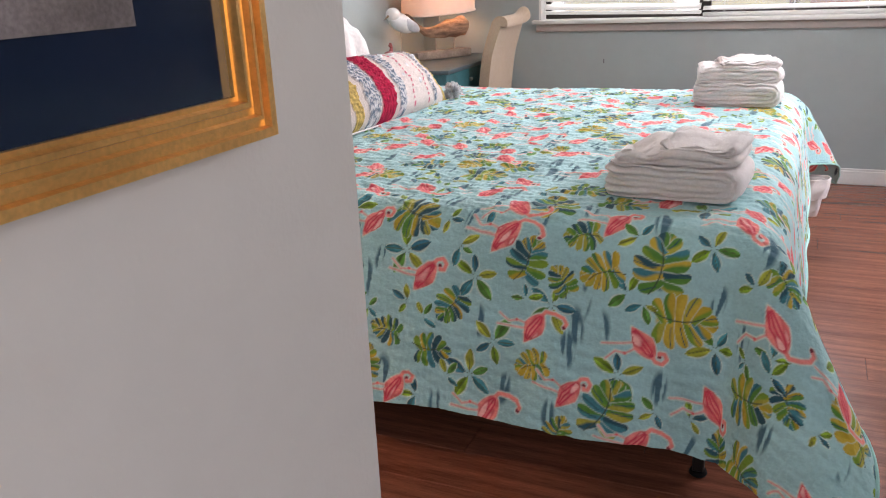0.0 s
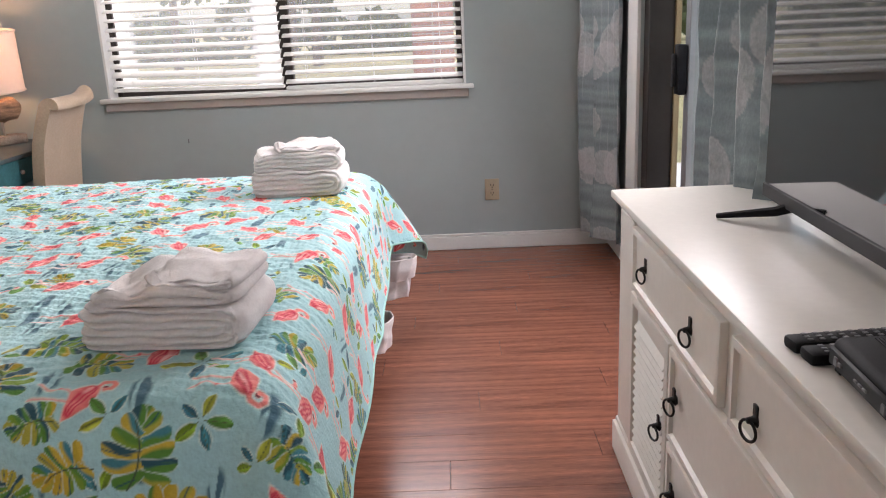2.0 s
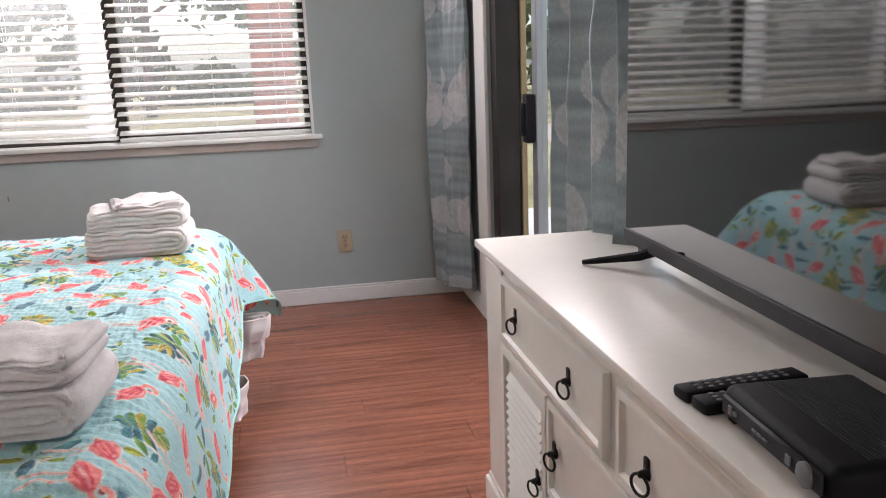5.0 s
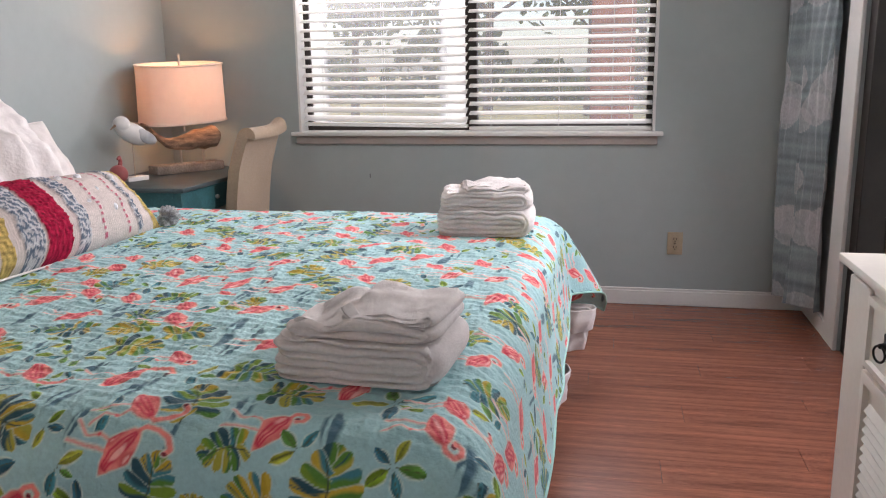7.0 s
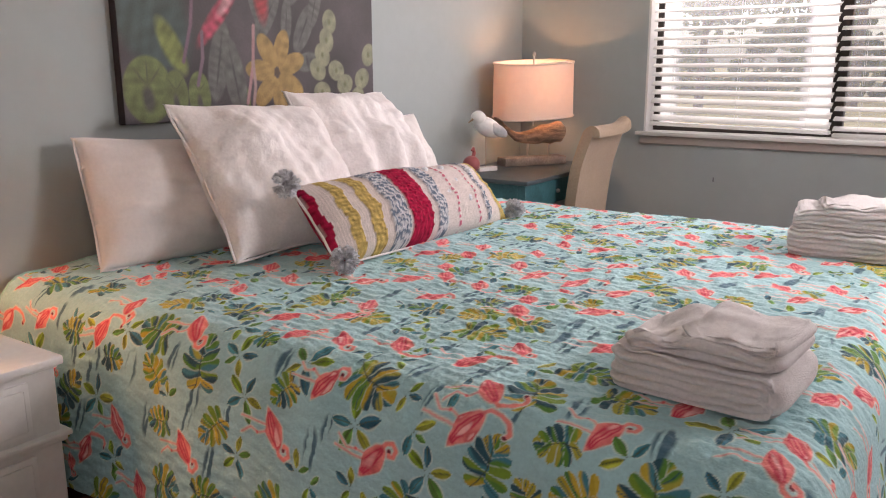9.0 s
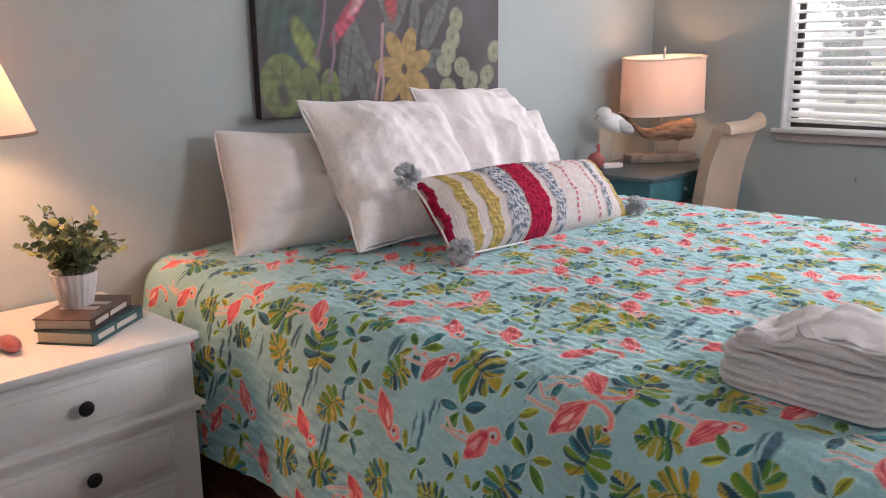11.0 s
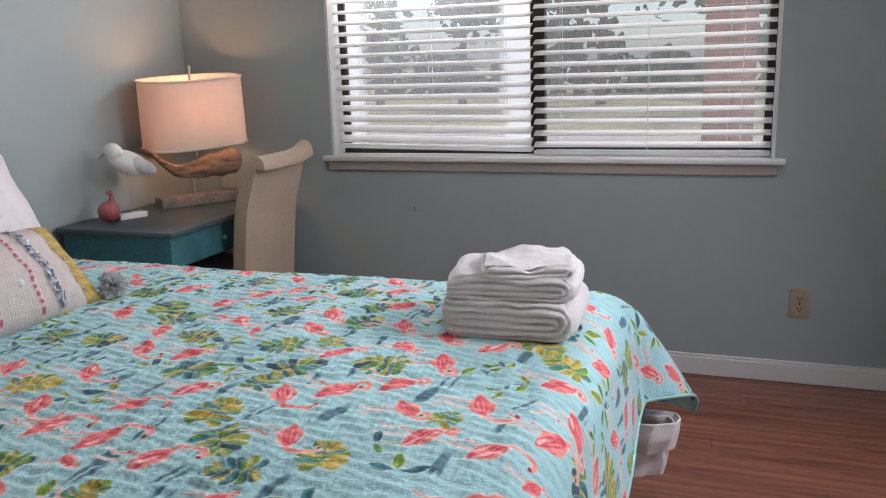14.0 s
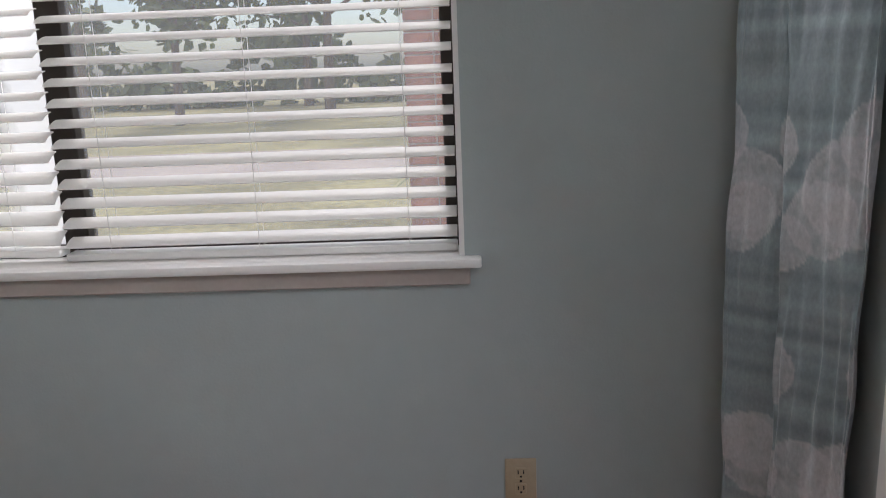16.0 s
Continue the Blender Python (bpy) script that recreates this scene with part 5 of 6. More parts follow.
# driftwood lamp, set slantwise on the desk
LA = math.atan2(0.33, 0.21)
LMX = Matrix.Translation((-1.87, 4.53, KZ)) @ Matrix.Rotation(LA, 4, 'Z')
lamp = thing("table_lamp", (-1.87, 4.53, KZ), "lit table lamp with a driftwood whale body and cream oval shade", "lamp")
part("base", boxes((-0.19, 0.19, -0.05, 0.05, 0, 0.045), bevel=0.005, seg=2, m=LMX), WASHED, lamp)
for x in (-0.03, 0.1):
    part("post", tube([LMX @ Vector((x, 0, 0.045)), LMX @ Vector((x, 0, 0.135))], 0.006, 10), STEEL, lamp)
bm = bmesh.new()
prof = []
for k in range(19):
    t = k / 18
    knots = (0.0, 0.12, 0.25, 0.45, 0.7, 0.9, 0.97, 1.0)
    z = float(np.interp(t, knots, (0.238, 0.19, 0.152, 0.152, 0.167, 0.172, 0.174, 0.176)))
    r = float(np.interp(t, knots, (0.012, 0.019, 0.026, 0.037, 0.055, 0.058, 0.048, 0.028)))
    prof.append((-0.2 + 0.4 * t, z, r))
rings = []
for x, z, r in prof:
    ring = []
    for j in range(16):
        a = 2 * math.pi * j / 16
        rr = r * (1 + 0.2 * noise.noise(Vector((x * 22, math.cos(a) * 1.5, math.sin(a) * 1.5))))
        ring.append(bm.verts.new(LMX @ Vector((x, rr * 0.75 * math.cos(a), z + rr * math.sin(a)))))
    rings.append(ring)
for a, b in zip(rings, rings[1:]):
    for j in range(16):
        bm.faces.new((a[j], a[(j + 1) % 16], b[(j + 1) % 16], b[j]))
bm.faces.new(rings[0][::-1])
bm.faces.new(rings[-1])
whale = part("whale_body", bm, DRIFT, lamp, "weathered driftwood whale")
for sgn in (1, -1):
    part("fluke", blob(LMX @ Vector((-0.215, 0.025 * sgn, 0.24)), (0.05, 0.026, 0.011), LMX.to_3x3().to_4x4() @ Matrix.Rotation(0.6, 4, 'Y') @ Matrix.Rotation(sgn * -0.5, 4, 'Z'), 12, rough=0.2), DRIFT, whale)
part("stem", tube([LMX @ Vector((0, 0, 0.21)), LMX @ Vector((0, 0, 0.585))], 0.006, 10), STEEL, lamp)


def oval(a, b, n=64):
    return [(a * math.copysign(abs(math.cos(t)) ** 0.75, math.cos(t)), b * math.copysign(abs(math.sin(t)) ** 0.75, math.sin(t))) for t in (2 * math.pi * k / n for k in range(n))]


TIP = LMX @ Matrix.Translation((0, 0, 0.4)) @ Matrix.Rotation(radians(5), 4, (LMX.inverted().to_3x3() @ Vector((0.87, 0.5, 0)))) @ Matrix.Translation((0, 0, -0.4))


def oval_shade(z0, z1, grow):
    bm = bmesh.new()
    loops = []
    for z, g, in_ in ((z0, 1.0, 0), (z1, grow, 0), (z1, grow, 0.003), (z0, 1.0, 0.003)):
        loops.append([bm.verts.new(TIP @ Vector((x * g * (1 - in_ * 5), y * g * (1 - in_ * 8), z))) for x, y in oval(0.225, 0.14)])
    loops.append(loops[0])
    for a, b in zip(loops, loops[1:]):
        for k in range(64):
            bm.faces.new((a[k], a[(k + 1) % 64], b[(k + 1) % 64], b[k]))
    return bm


shade = part("shade", oval_shade(0.262, 0.55, 0.975), SHADE, lamp, "cream oval cloth shade")
for z in (0.263, 0.549):
    pts = [TIP @ Vector((x * 1.005, y * 1.005, z)) for x, y in oval(0.225 * (1 if z < 0.3 else 0.975), 0.14 * (1 if z < 0.3 else 0.975))]
    part("trim", tube(pts + pts[:1], 0.005, 8, cap=False), SHADE, shade)
part("spider", tube([TIP @ Vector((-0.215, 0, 0.544)), TIP @ Vector((0, 0, 0.537)), TIP @ Vector((0.215, 0, 0.544))], 0.0025, 6), STEEL, lamp)
part("finial", blob(LMX @ Vector((0, 0, 0.592)), (0.009, 0.009, 0.013), n=10), STEEL, lamp)
part("bulb", blob(LMX @ Vector((0, 0, 0.40)), (0.028, 0.028, 0.04), n=14), BULB, lamp)
pl = bpy.data.lights.new("bulb_light", 'POINT')
pl.energy, pl.color, pl.shadow_soft_size = 4.0, (1.0, 0.52, 0.26), 0.03
ob = new("bulb_light", pl)
ob.location = LMX @ Vector((0.0, 0.0, 0.44))

# gull and flamingo ornaments
gull = thing("gull_figurine", (-1.935, 4.15, KZ), "white carved seagull figurine on a thin rod and block", "figurine")
GM = Matrix.Translation((-1.935, 4.15, KZ)) @ Matrix.Rotation(radians(70), 4, 'Z')
part("block", boxes((-0.06, 0.06, -0.025, 0.025, 0, 0.022), bevel=0.003, m=GM), GULL, gull)
part("rod", tube([GM @ Vector((0, 0, 0.02)), GM @ Vector((0, 0, 0.2))], 0.0022, 6), STEEL, gull)
bm = blob(GM @ Vector((0.01, 0, 0.225)), (0.095, 0.046, 0.048), GM.to_3x3().to_4x4() @ Matrix.Rotation(radians(24), 4, 'Y'), 20)
blob(GM @ Vector((-0.05, 0, 0.272)), (0.041, 0.037, 0.038), None, 16, bm=bm)
part("body", bm, GULL, gull)
for sgn in (1, -1):
    part("wing", blob(GM @ Vector((0.05, 0.03 * sgn, 0.21)), (0.075, 0.02, 0.03), GM.to_3x3().to_4x4() @ Matrix.Rotation(radians(26), 4, 'Y'), 16), GULLWING, gull)
part("beak", tube([GM @ Vector((-0.085, 0, 0.268)), GM @ Vector((-0.115, 0, 0.25))], [0.007, 0.0015], 8), SHADETRIM, gull)
fl = thing("flamingo_figurine", (-1.965, 4.06, KZ), "coral red ceramic bird ornament on the desk", "figurine")
part("body", blob((-1.965, 4.06, KZ + 0.042), (0.046, 0.04, 0.043), None, 20), CORAL, fl)
part("neck", tube([(-1.965, 4.075, KZ + 0.07), (-1.965, 4.085, KZ + 0.10), (-1.965, 4.075, KZ + 0.118), (-1.965, 4.06, KZ + 0.112)], [0.012, 0.009, 0.010, 0.004], 10), CORAL, fl)

# parsons chair with a scrolled back
def parsons_chair():
    o = thing("parsons_chair", (-1.48, 4.42, 0), "beige upholstered parsons chair with a scrolled high back at the desk", "chair")
    ya, yb = 4.225, 4.62
    path = []
    for k in range(40):
        f = k / 39
        z = 0.30 + 0.60 * f
        x = -1.51 + 0.05 * f + 0.04 * f ** 4
        path.append((x, z))
    a0 = len(path)
    cx, cz = path[-1][0] + 0.024, path[-1][1]
    for k in range(1, 13):
        an = math.pi - k / 12 * math.pi * 1.05
        path.append((cx + 0.024 * math.cos(an), cz + 0.026 * math.sin(an)))
    half = 0.028
    front, back = [], []
    for i, (x, z) in enumerate(path):
        p0, p1 = path[max(i - 1, 0)], path[min(i + 1, len(path) - 1)]
        dx, dz = p1[0] - p0[0], p1[1] - p0[1]
        ln = math.hypot(dx, dz)
        h = half * (1.0 if i < a0 else 1 - 0.45 * (i - a0) / 12)
        front.append((x - dz / ln * h, z + dx / ln * h))
        back.append((x + dz / ln * h, z - dx / ln * h))
    bm = bmesh.new()
    loop = front + back[::-1]
    ny = 14
    rings = []
    for j in range(ny + 1):
        f = j / ny
        e = 4 * (f - 0.5) ** 2
        ring = []
        for x, z in loop:
            flare = 0.018 * e * max(0, (z - 0.75) / 0.2)
            ring.append(bm.verts.new((x + flare, ya + (yb - ya) * f, z + (0.035 if f > 0.5 else 0.006) * e * e * max(0, (z - 0.8) / 0.15))))
        rings.append(ring)
    m = len(loop)
    for a, b in zip(rings, rings[1:]):
        for k in range(m):
            bm.faces.new((a[k], a[(k + 1) % m], b[(k + 1) % m], b[k]))
    bm.faces.new(rings[0])
    bm.faces.new(rings[-1][::-1])
    bmesh.ops.recalc_face_normals(bm, faces=bm.faces)
    part("backrest", bm, BEIGE, o)
    part("seat", boxes((-1.93, -1.485, ya + 0.005, yb - 0.005, 0.34, 0.47), bevel=0.025, seg=3), BEIGE, o)
    for x, y in ((-1.88, ya + 0.04), (-1.88, yb - 0.04), (-1.52, ya + 0.04), (-1.52, yb - 0.04)):
        part("leg", tube([(x, y, 0), (x, y, 0.34)], [0.016, 0.024], 8), BLACKMETAL, o, "dark tapered leg")


parsons_chair()

# ---- nightstand ----
NX0, NX1, NY0, NY1, NZ = XL + 0.02, -1.54, 0.955, 1.545, 0.57
ns = thing("nightstand", (-1.8, 1.25, 0), "white painted nightstand with dark round knobs", "nightstand")
part("body", boxes((NX0, NX1, NY0, NY1, 0.06, NZ - 0.03), bevel=0.003), NSWOOD, ns)
part("top", boxes((NX0, NX1 + 0.006, NY0 - 0.006, NY1 + 0.006, NZ - 0.032, NZ - 0.022), (NX0, NX1 + 0.02, NY0 - 0.015, NY1 + 0.015, NZ - 0.022, NZ), bevel=0.005, seg=2), NSWOOD, ns)
part("waist_moulding", boxes((NX0, NX1 + 0.012, NY0 - 0.010, NY1 + 0.010, 0.352, 0.366), (NX0, NX1 + 0.022, NY0 - 0.018, NY1 + 0.018, 0.366, 0.380), bevel=0.004, seg=2), NSWOOD, ns)
part("foot_rail", boxes((NX0, NX1 + 0.012, NY0 - 0.012, NY1 + 0.012, 0.0, 0.06), bevel=0.005), NSWOOD, ns)
for z0, z1 in ((0.392, 0.525), (0.21, 0.34), (0.075, 0.2)):
    d = part("drawer", boxes((NX1 - 0.001, NX1 + 0.008, NY0 + 0.07, NY1 - 0.07, z0, z1), (NX1 + 0.0082, NX1 + 0.014, NY0 + 0.085, NY1 - 0.085, z0 + 0.015, z1 - 0.015), bevel=0.004, seg=2), NSWOOD, ns)
    kb = lathe([(0.006, 0), (0.006, 0.012), (0.016, 0.016), (0.019, 0.022), (0.014, 0.029), (0.004, 0.031)], (0, 0, 0), 20)
    kb.transform(Matrix.Translation((NX1 + 0.0135, (NY0 + NY1) / 2, (z0 + z1) / 2)) @ Matrix.Rotation(radians(90), 4, 'Y'))
    part("knob", kb, BLACKMETAL, d, "dark round knob")


def book(x, y, z, w, d, h, turn, cover, label):
    m = Matrix.Translation((x, y, z)) @ Matrix.Rotation(radians(turn), 4, 'Z')
    o = thing("book", (x, y, z), label, "book", "books on the nightstand")
    part("page_block", boxes((-w / 2 + 0.004, w / 2 - 0.006, -d / 2 + 0.003, d / 2 - 0.004, 0.0035, h - 0.0035), bevel=0, m=m), PAPER, o, smooth=False)
    part("cover", boxes((-w / 2, w / 2, -d / 2, d / 2, 0, 0.003), (-w / 2, w / 2, -d / 2, d / 2, h - 0.003, h), (-w / 2, w / 2, d / 2 - 0.003, d / 2, 0.003, h - 0.003), bevel=0.0008, m=m), cover, o)
    part("spine_lettering", boxes((-w * 0.36, w * 0.05, d / 2, d / 2 + 0.0006, h * 0.3, h * 0.7), (w * 0.1, w * 0.4, d / 2, d / 2 + 0.0006, h * 0.3, h * 0.7), bevel=0, m=m), LETTER, o, "pale unreadable lettering bars", smooth=False)
    part("title_bar", boxes((-w * 0.2, -w * 0.08, -d * 0.35, d * 0.35, h, h + 0.0006), (0.0, w * 0.12, -d * 0.35, d * 0.3, h, h + 0.0006), bevel=0, m=m), LETTER, o, smooth=False)


book(-1.735, 1.375, NZ, 0.24, 0.155, 0.034, -55, BOOKB, "thick teal covered hardback book lying flat")
book(-1.748, 1.365, NZ + 0.034, 0.225, 0.15, 0.030, -50, BOOKA, "brown covered hardback book lying on another book")


def potted_plant(x, y, z):
    o = thing("potted_plant", (x, y, z), "bushy eucalyptus plant in a white fluted pot on books", "plant")
    part("pot", lathe([(0.036, 0), (0.042, 0.01), (0.055, 0.07), (0.058, 0.09), (0.053, 0.09), (0.048, 0.075)], (x, y, z), 72, flute=0.025, flutes=20), POT, o)
    rng = random.Random(4)
    stems, leaves, pale = bmesh.new(), bmesh.new(), bmesh.new()
    for i in range(34):
        a = rng.uniform(0, 6.283)
        out = rng.uniform(0.02, 0.13)
        hgt = rng.uniform(0.09, 0.2) - out * 0.4
        pts = [Vector((x + 0.02 * math.cos(a), y + 0.02 * math.sin(a), z + 0.08))]
        for k in (1, 2, 3, 4):
            f = k / 4
            pts.append(Vector((x + (0.02 + out * f ** 1.3) * math.cos(a + 0.25 * f), y + (0.02 + out * f ** 1.3) * math.sin(a + 0.25 * f), z + 0.08 + hgt * f ** 0.85)))
        tube(pts, [0.0016, 0.0014, 0.0012, 0.001, 0.0008], 4, stems)
        for k in range(9):
            f = 0.15 + 0.85 * k / 8
            seg = min(3, int(f * 4))
            base = pts[seg].lerp(pts[seg + 1], f * 4 - seg)
            for sgn in (1, -1):
                an = a + sgn * 1.4 + rng.uniform(-0.6, 0.6) + k
                d = Vector((math.cos(an), math.sin(an), rng.uniform(-0.1, 0.7))).normalized()
                side = d.orthogonal().normalized()
                side.rotate(Matrix.Rotation(rng.uniform(0, 3.1), 3, d))
                r = rng.uniform(0.007, 0.012)
                tgt = pale if rng.random() < 0.3 else leaves
                n = d.cross(side) * r * 0.25
                vs = [tgt.verts.new(base + d * r * p + side * r * q + n * w) for p, q, w in ((0, 0, 0), (0.6, 0.8, 1), (1.5, 0.85, 1), (2.1, 0, 0), (1.5, -0.85, 1), (0.6, -0.8, 1))]
                tgt.faces.new((vs[0], vs[1], vs[2], vs[3]))
                tgt.faces.new((vs[0], vs[3], vs[4], vs[5]))
    tagged(part("stems", stems, STEM, o), kind="stuff")
    tagged(part("leaves", leaves, LEAF, o, "dark green small round leaves"), kind="stuff")
    tagged(part("pale_leaves", pale, LEAFPALE, o, "yellow-green small leaves"), kind="stuff")


potted_plant(-1.775, 1.36, NZ + 0.0646)
orn = thing("red_ornament", (-1.72, 1.17, NZ), "small coral red ceramic ornament on the nightstand", "ornament")
part("body", blob((-1.72, 1.17, NZ + 0.02), (0.05, 0.022, 0.02), None, 16), CORAL, orn)

# nightstand lamp
l2 = thing("bedside_lamp", (-1.86, 1.13, NZ), "lit bedside lamp with a cone shaped cream shade", "lamp")
part("base", lathe([(0.06, 0), (0.062, 0.01), (0.03, 0.022), (0.022, 0.06), (0.05, 0.13), (0.06, 0.19), (0.045, 0.26), (0.015, 0.31), (0.01, 0.52), (0.001, 0.525)], (-1.86, 1.13, NZ), 28), GULL, l2)
bm = bmesh.new()
rings = []
for r, z in ((0.2, 0.515), (0.105, 0.77), (0.102, 0.77), (0.197, 0.515)):
    rings.append([bm.verts.new((-1.86 + r * math.cos(2 * math.pi * k / 48), 1.13 + r * math.sin(2 * math.pi * k / 48), NZ + z)) for k in range(48)])
rings.append(rings[0])
for a, b in zip(rings, rings[1:]):
    for k in range(48):
        bm.faces.new((a[k], a[(k + 1) % 48], b[(k + 1) % 48], b[k]))
sh2 = part("shade", bm, SHADE, l2, "cream cone shaped shade")
pts = [(-1.86 + 0.2 * math.cos(2 * math.pi * k / 48), 1.13 + 0.2 * math.sin(2 * math.pi * k / 48), NZ + 0.515) for k in range(49)]
part("trim", tube(pts, 0.004, 6, cap=False), SHADETRIM, sh2)
part("spider", tube([(-1.96, 1.13, NZ + 0.76), (-1.76, 1.13, NZ + 0.76)], 0.002, 6), STEEL, sh2)
part("bulb", blob((-1.86, 1.13, NZ + 0.585), (0.028, 0.028, 0.04), n=14), BULB, l2)
pl = bpy.data.lights.new("bulb_light", 'POINT')
pl.energy, pl.color, pl.shadow_soft_size = 13.0, (1.0, 0.52, 0.26), 0.05
ob = new("bulb_light", pl)
ob.location = (-1.86, 1.13, NZ + 0.66)

# ---- outdoors ----
bm = boxes((-400, 400, -400, 400, -0.5, -0.3), bevel=0)
tagged(part("ground", bm, LAWN, smooth=False), "dull green lawn reaching into the distance", "ground", kind="structure")
tagged(part("road", boxes((-60, 60, 15.5, 20, -0.305, -0.285), bevel=0), DRIVE, smooth=False), "sandy pale drive across the lawn", "road", kind="structure")
tagged(part("pavement", boxes((XR + 0.18, 5.2, -2, 7.5, -0.3, -0.06), bevel=0.01), PATIO, smooth=False), "pale concrete patio outside the glass door", "patio", kind="structure")

# brick pillar at the window's right
pillar = thing("brick_pillar", (0.29, 9.05, -0.3), "red brick pillar outside the window", "pillar")
part("core", boxes((0.1, 0.5, 8.86, 9.24, -0.3, 3.0), bevel=0), MORTAR, pillar, smooth=False)
bm = boxes((-0.1, 0.1, -0.05, 0.05, -0.033, 0.033), bevel=0.004)
bme = bpy.data.meshes.new("brick")
bm.to_mesh(bme)
bm.free()
bme.materials.append(BRICK)
for row in range(40):
    z = -0.26 + row * 0.077
    for k in range(2):
        piece("brick", bme, pillar, pose(0.2 + k * 0.21, 8.9, z))
    for k in range(2):
        piece("brick", bme, pillar, pose(0.14 if k == 0 else 0.46, 9.06, z, 0, 0, 90))

def yucca(x, y, z):
    o = thing("yucca_plant", (x, y, z), "spiky pale green yucca beside the brick pillar", "plant")
    rng = random.Random(9)
    bm = bmesh.new()
    for i in range(110):
        a, e = rng.uniform(0, 6.283), rng.uniform(0.1, 1.35)
        L = rng.uniform(0.5, 0.9)
        d = Vector((math.cos(a) * math.cos(e), math.sin(a) * math.cos(e), math.sin(e)))
        side = d.cross(Vector((0, 0, 1))).normalized() * 0.016
        prev = None
        for k in range(5):
            f = k / 4
            p = Vector((x, y, z + 0.7)) + d * L * f - Vector((0, 0, 0.35 * f * f * math.cos(e)))
            w = side * (1 - f * 0.92)
            cur = (bm.verts.new(p - w), bm.verts.new(p + w))
            if prev:
                bm.faces.new((prev[0], prev[1], cur[1], cur[0]))
            prev = cur
    tagged(part("leaves", bm, LEAFPALE, o), kind="stuff")
    part("trunk", tube([(x, y, z), (x, y, z + 0.75)], [0.09, 0.06], 10), BARK, o)


yucca(0.25, 10.6, -0.3)


def tree(x, y, h, spread, seed, dens=900):
    o = thing("tree", (x, y, -0.3), "tall leafy tree at the far side of the lawn", "tree", "trees beyond the lawn")
    rng = random.Random(seed)
    top = Vector((x + rng.uniform(-0.5, 0.5), y, h * 0.75))
    bm = tube([(x, y, -0.35), (x + 0.1, y, h * 0.3), (x + rng.uniform(-0.3, 0.3), y, h * 0.55), top], [0.035 * h * 0.6, 0.025 * h * 0.6, 0.015 * h * 0.6, 0.03], 9)
    tips = [top]
    for i in range(9):
        a, z = rng.uniform(0, 6.283), h * rng.uniform(0.28, 0.7)
        s = spread * rng.uniform(0.5, 0.95)
        e = Vector((x + s * math.cos(a), y + s * math.sin(a), z + s * rng.uniform(0.2, 0.6)))
        tube([(x, y, z), Vector((x, y, z)).lerp(e, 0.5) + Vector((0, 0, 0.2)), e], [0.008 * h, 0.006 * h, 0.015], 6, bm)
        tips += [e, Vector((x, y, z)).lerp(e, 0.6)]
    part("trunk", bm, BARK, o)
    bm = bmesh.new()
    for i in range(dens):
        c = rng.choice(tips) + Vector((rng.gauss(0, 0.16), rng.gauss(0, 0.16), rng.gauss(0, 0.13))) * spread
        r = rng.uniform(0.10, 0.24)
        d = Vector((rng.gauss(0, 1), rng.gauss(0, 1), rng.gauss(0, 1))).normalized()
        s = d.orthogonal().normalized() * r
        t = d.cross(s)
        vs = [bm.verts.new(c + s * p + t * q) for p, q in ((-1, -0.3), (0, -0.7), (1, 0), (0.2, 0.8), (-0.8, 0.5))]
        bm.faces.new(vs)
    tagged(part("crown", bm, TREELEAF, o), kind="stuff")


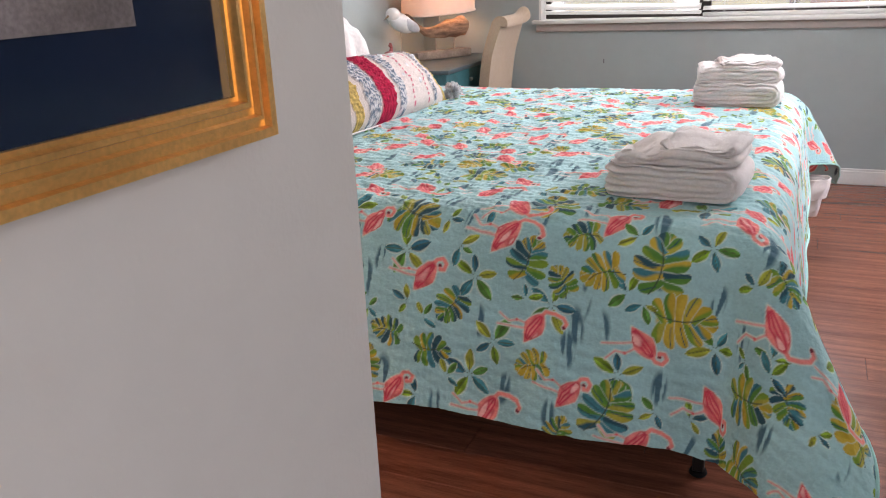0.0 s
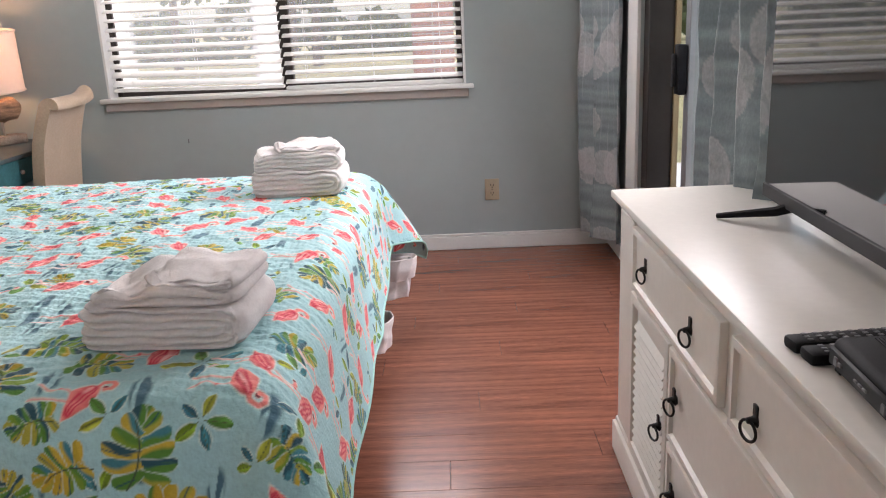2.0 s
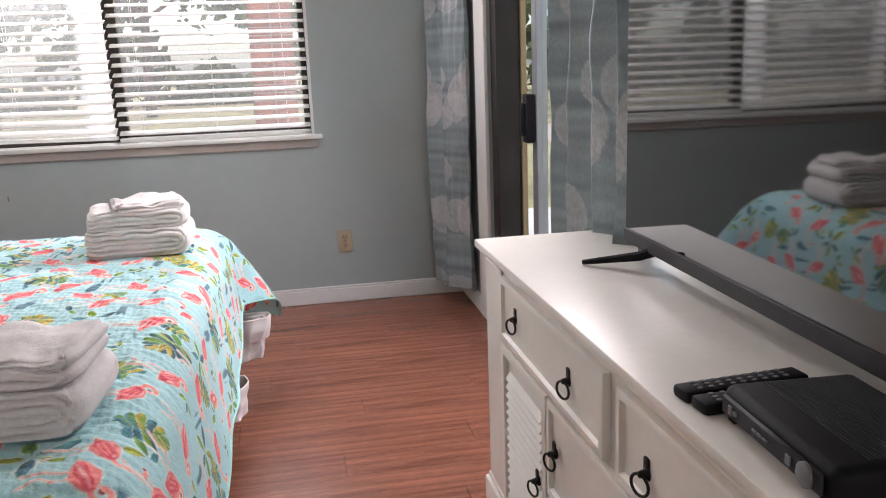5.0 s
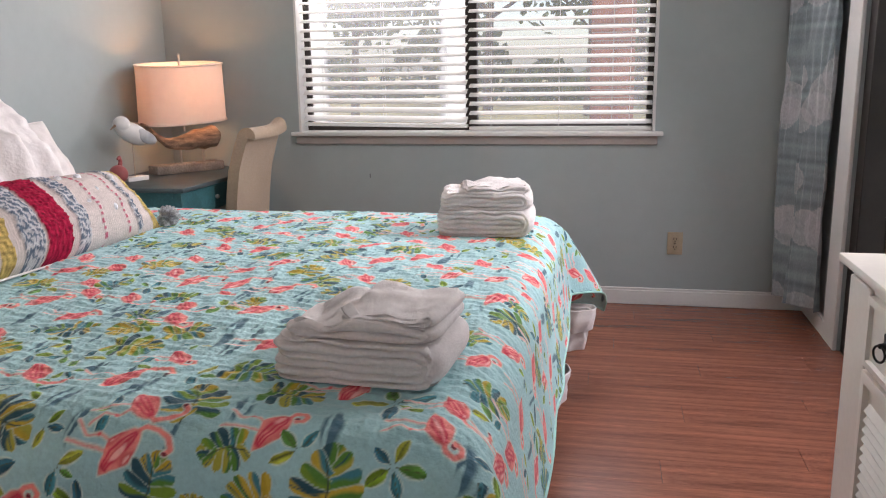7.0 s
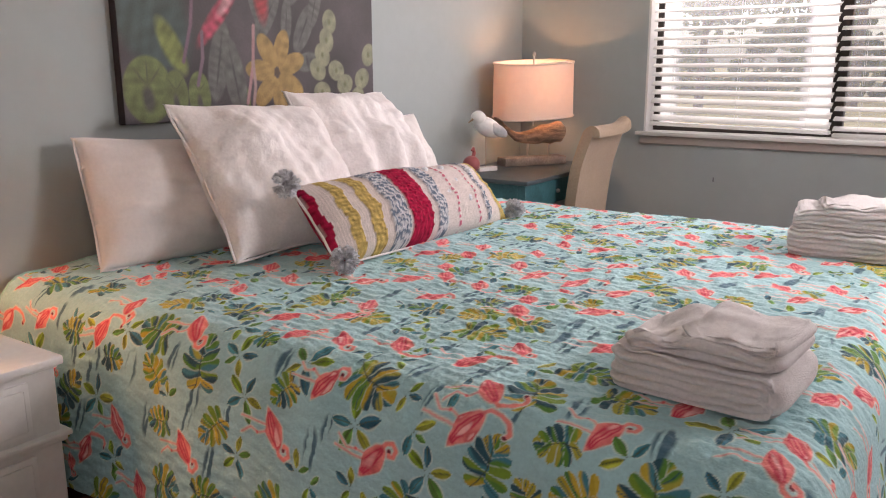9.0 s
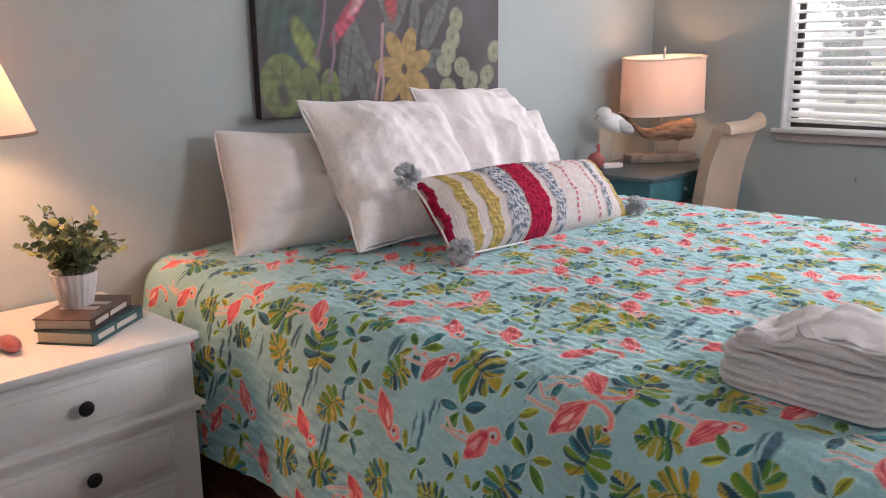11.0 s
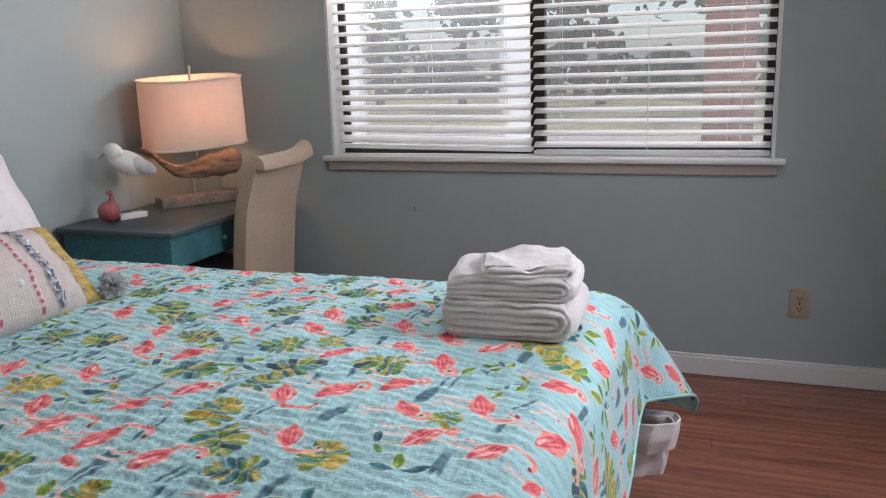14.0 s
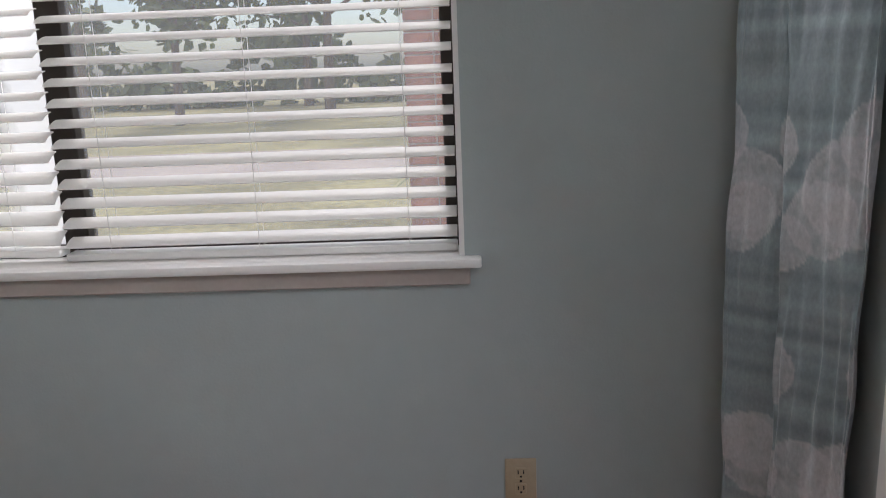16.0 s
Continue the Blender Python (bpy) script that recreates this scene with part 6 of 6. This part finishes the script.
for i, (x, y, h, s) in enumerate(((-14, 34, 9, 3.2), (-9, 30, 8, 3.0), (-4.5, 33, 10, 3.4), (-0.5, 29, 7.5, 2.8), (3.5, 32, 9, 3.2), (8, 30, 8.5, 3.0), (13, 34, 10, 3.4),
                                  (-19, 31, 8, 3), (19, 30, 9, 3.2), (1.5, 40, 11, 4), (-7, 42, 11, 4), (30, 22, 8, 3.2), (24, 14, 8, 3), (28, 6, 9, 3.3))):
    tree(x, y, h, s, i)
bm = bmesh.new()
rng = random.Random(2)
for i in range(4200):
    x = rng.uniform(-40, 40)
    c = Vector((x, 44 + rng.uniform(-1.5, 1.5), rng.uniform(-0.3, 2.6 + 1.6 * math.sin(x * 0.6) + 0.8 * math.sin(x * 1.7))))
    d = Vector((rng.gauss(0, 1), rng.gauss(0, 1), rng.gauss(0, 1))).normalized()
    s = d.orthogonal().normalized() * rng.uniform(0.25, 0.5)
    t = d.cross(s)
    bm.faces.new([bm.verts.new(c + s * p + t * q) for p, q in ((-1, -0.3), (0, -0.7), (1, 0), (0.2, 0.8), (-0.8, 0.5))])
tagged(part("hedge", bm, TREELEAF), "distant dark green undergrowth", "hedge", kind="stuff")

# patio railing seen through the glass door
rail = thing("patio_railing", (5.0, 7.6, -0.06), "tan wooden railing at the patio's edge", "railing")
for y in (1.0, 3.0, 5.0, 7.0, 9.0):
    part("post", boxes((5.05, 5.15, y - 0.05, y + 0.05, -0.3, 0.95), bevel=0.006), TAN, rail)
for z in (0.25, 0.55, 0.9):
    part("rail", boxes((5.02, 5.05, -1.0, 10.0, z, z + 0.1), bevel=0.006), TAN, rail)


# ---- floor planks, last ----
bm = boxes((-0.605, 0.605, -0.0748, 0.0748, -0.008, 0.0), bevel=0.0007)
plank_mesh = bpy.data.meshes.new("plank")
bm.to_mesh(plank_mesh)
bm.free()
plank_mesh.materials.append(FLOOR)
PW, PL = 0.15, 1.2115
row = 0
y = YH + PW / 2
while y < YN + 0.02:
    x = XL - 0.15 + (row * 0.437) % PL - PL / 2
    while x < XR + 0.1 + PL / 2:
        if not (y < YS - 0.2 and x + PL / 2 < XH - 0.12):
            a, b = max(x - PL / 2, (XL - 0.1) if y > YS - 0.1 else XH - 0.1), min(x + PL / 2, XR + 0.012)
            if b - a > 0.03:
                piece("plank", plank_mesh, floor, pose((a + b) / 2, y, 0) @ Matrix.Diagonal(((b - a - 0.0015) / 1.21, 1, 1, 1)))
        x += PL
    y += PW
    row += 1
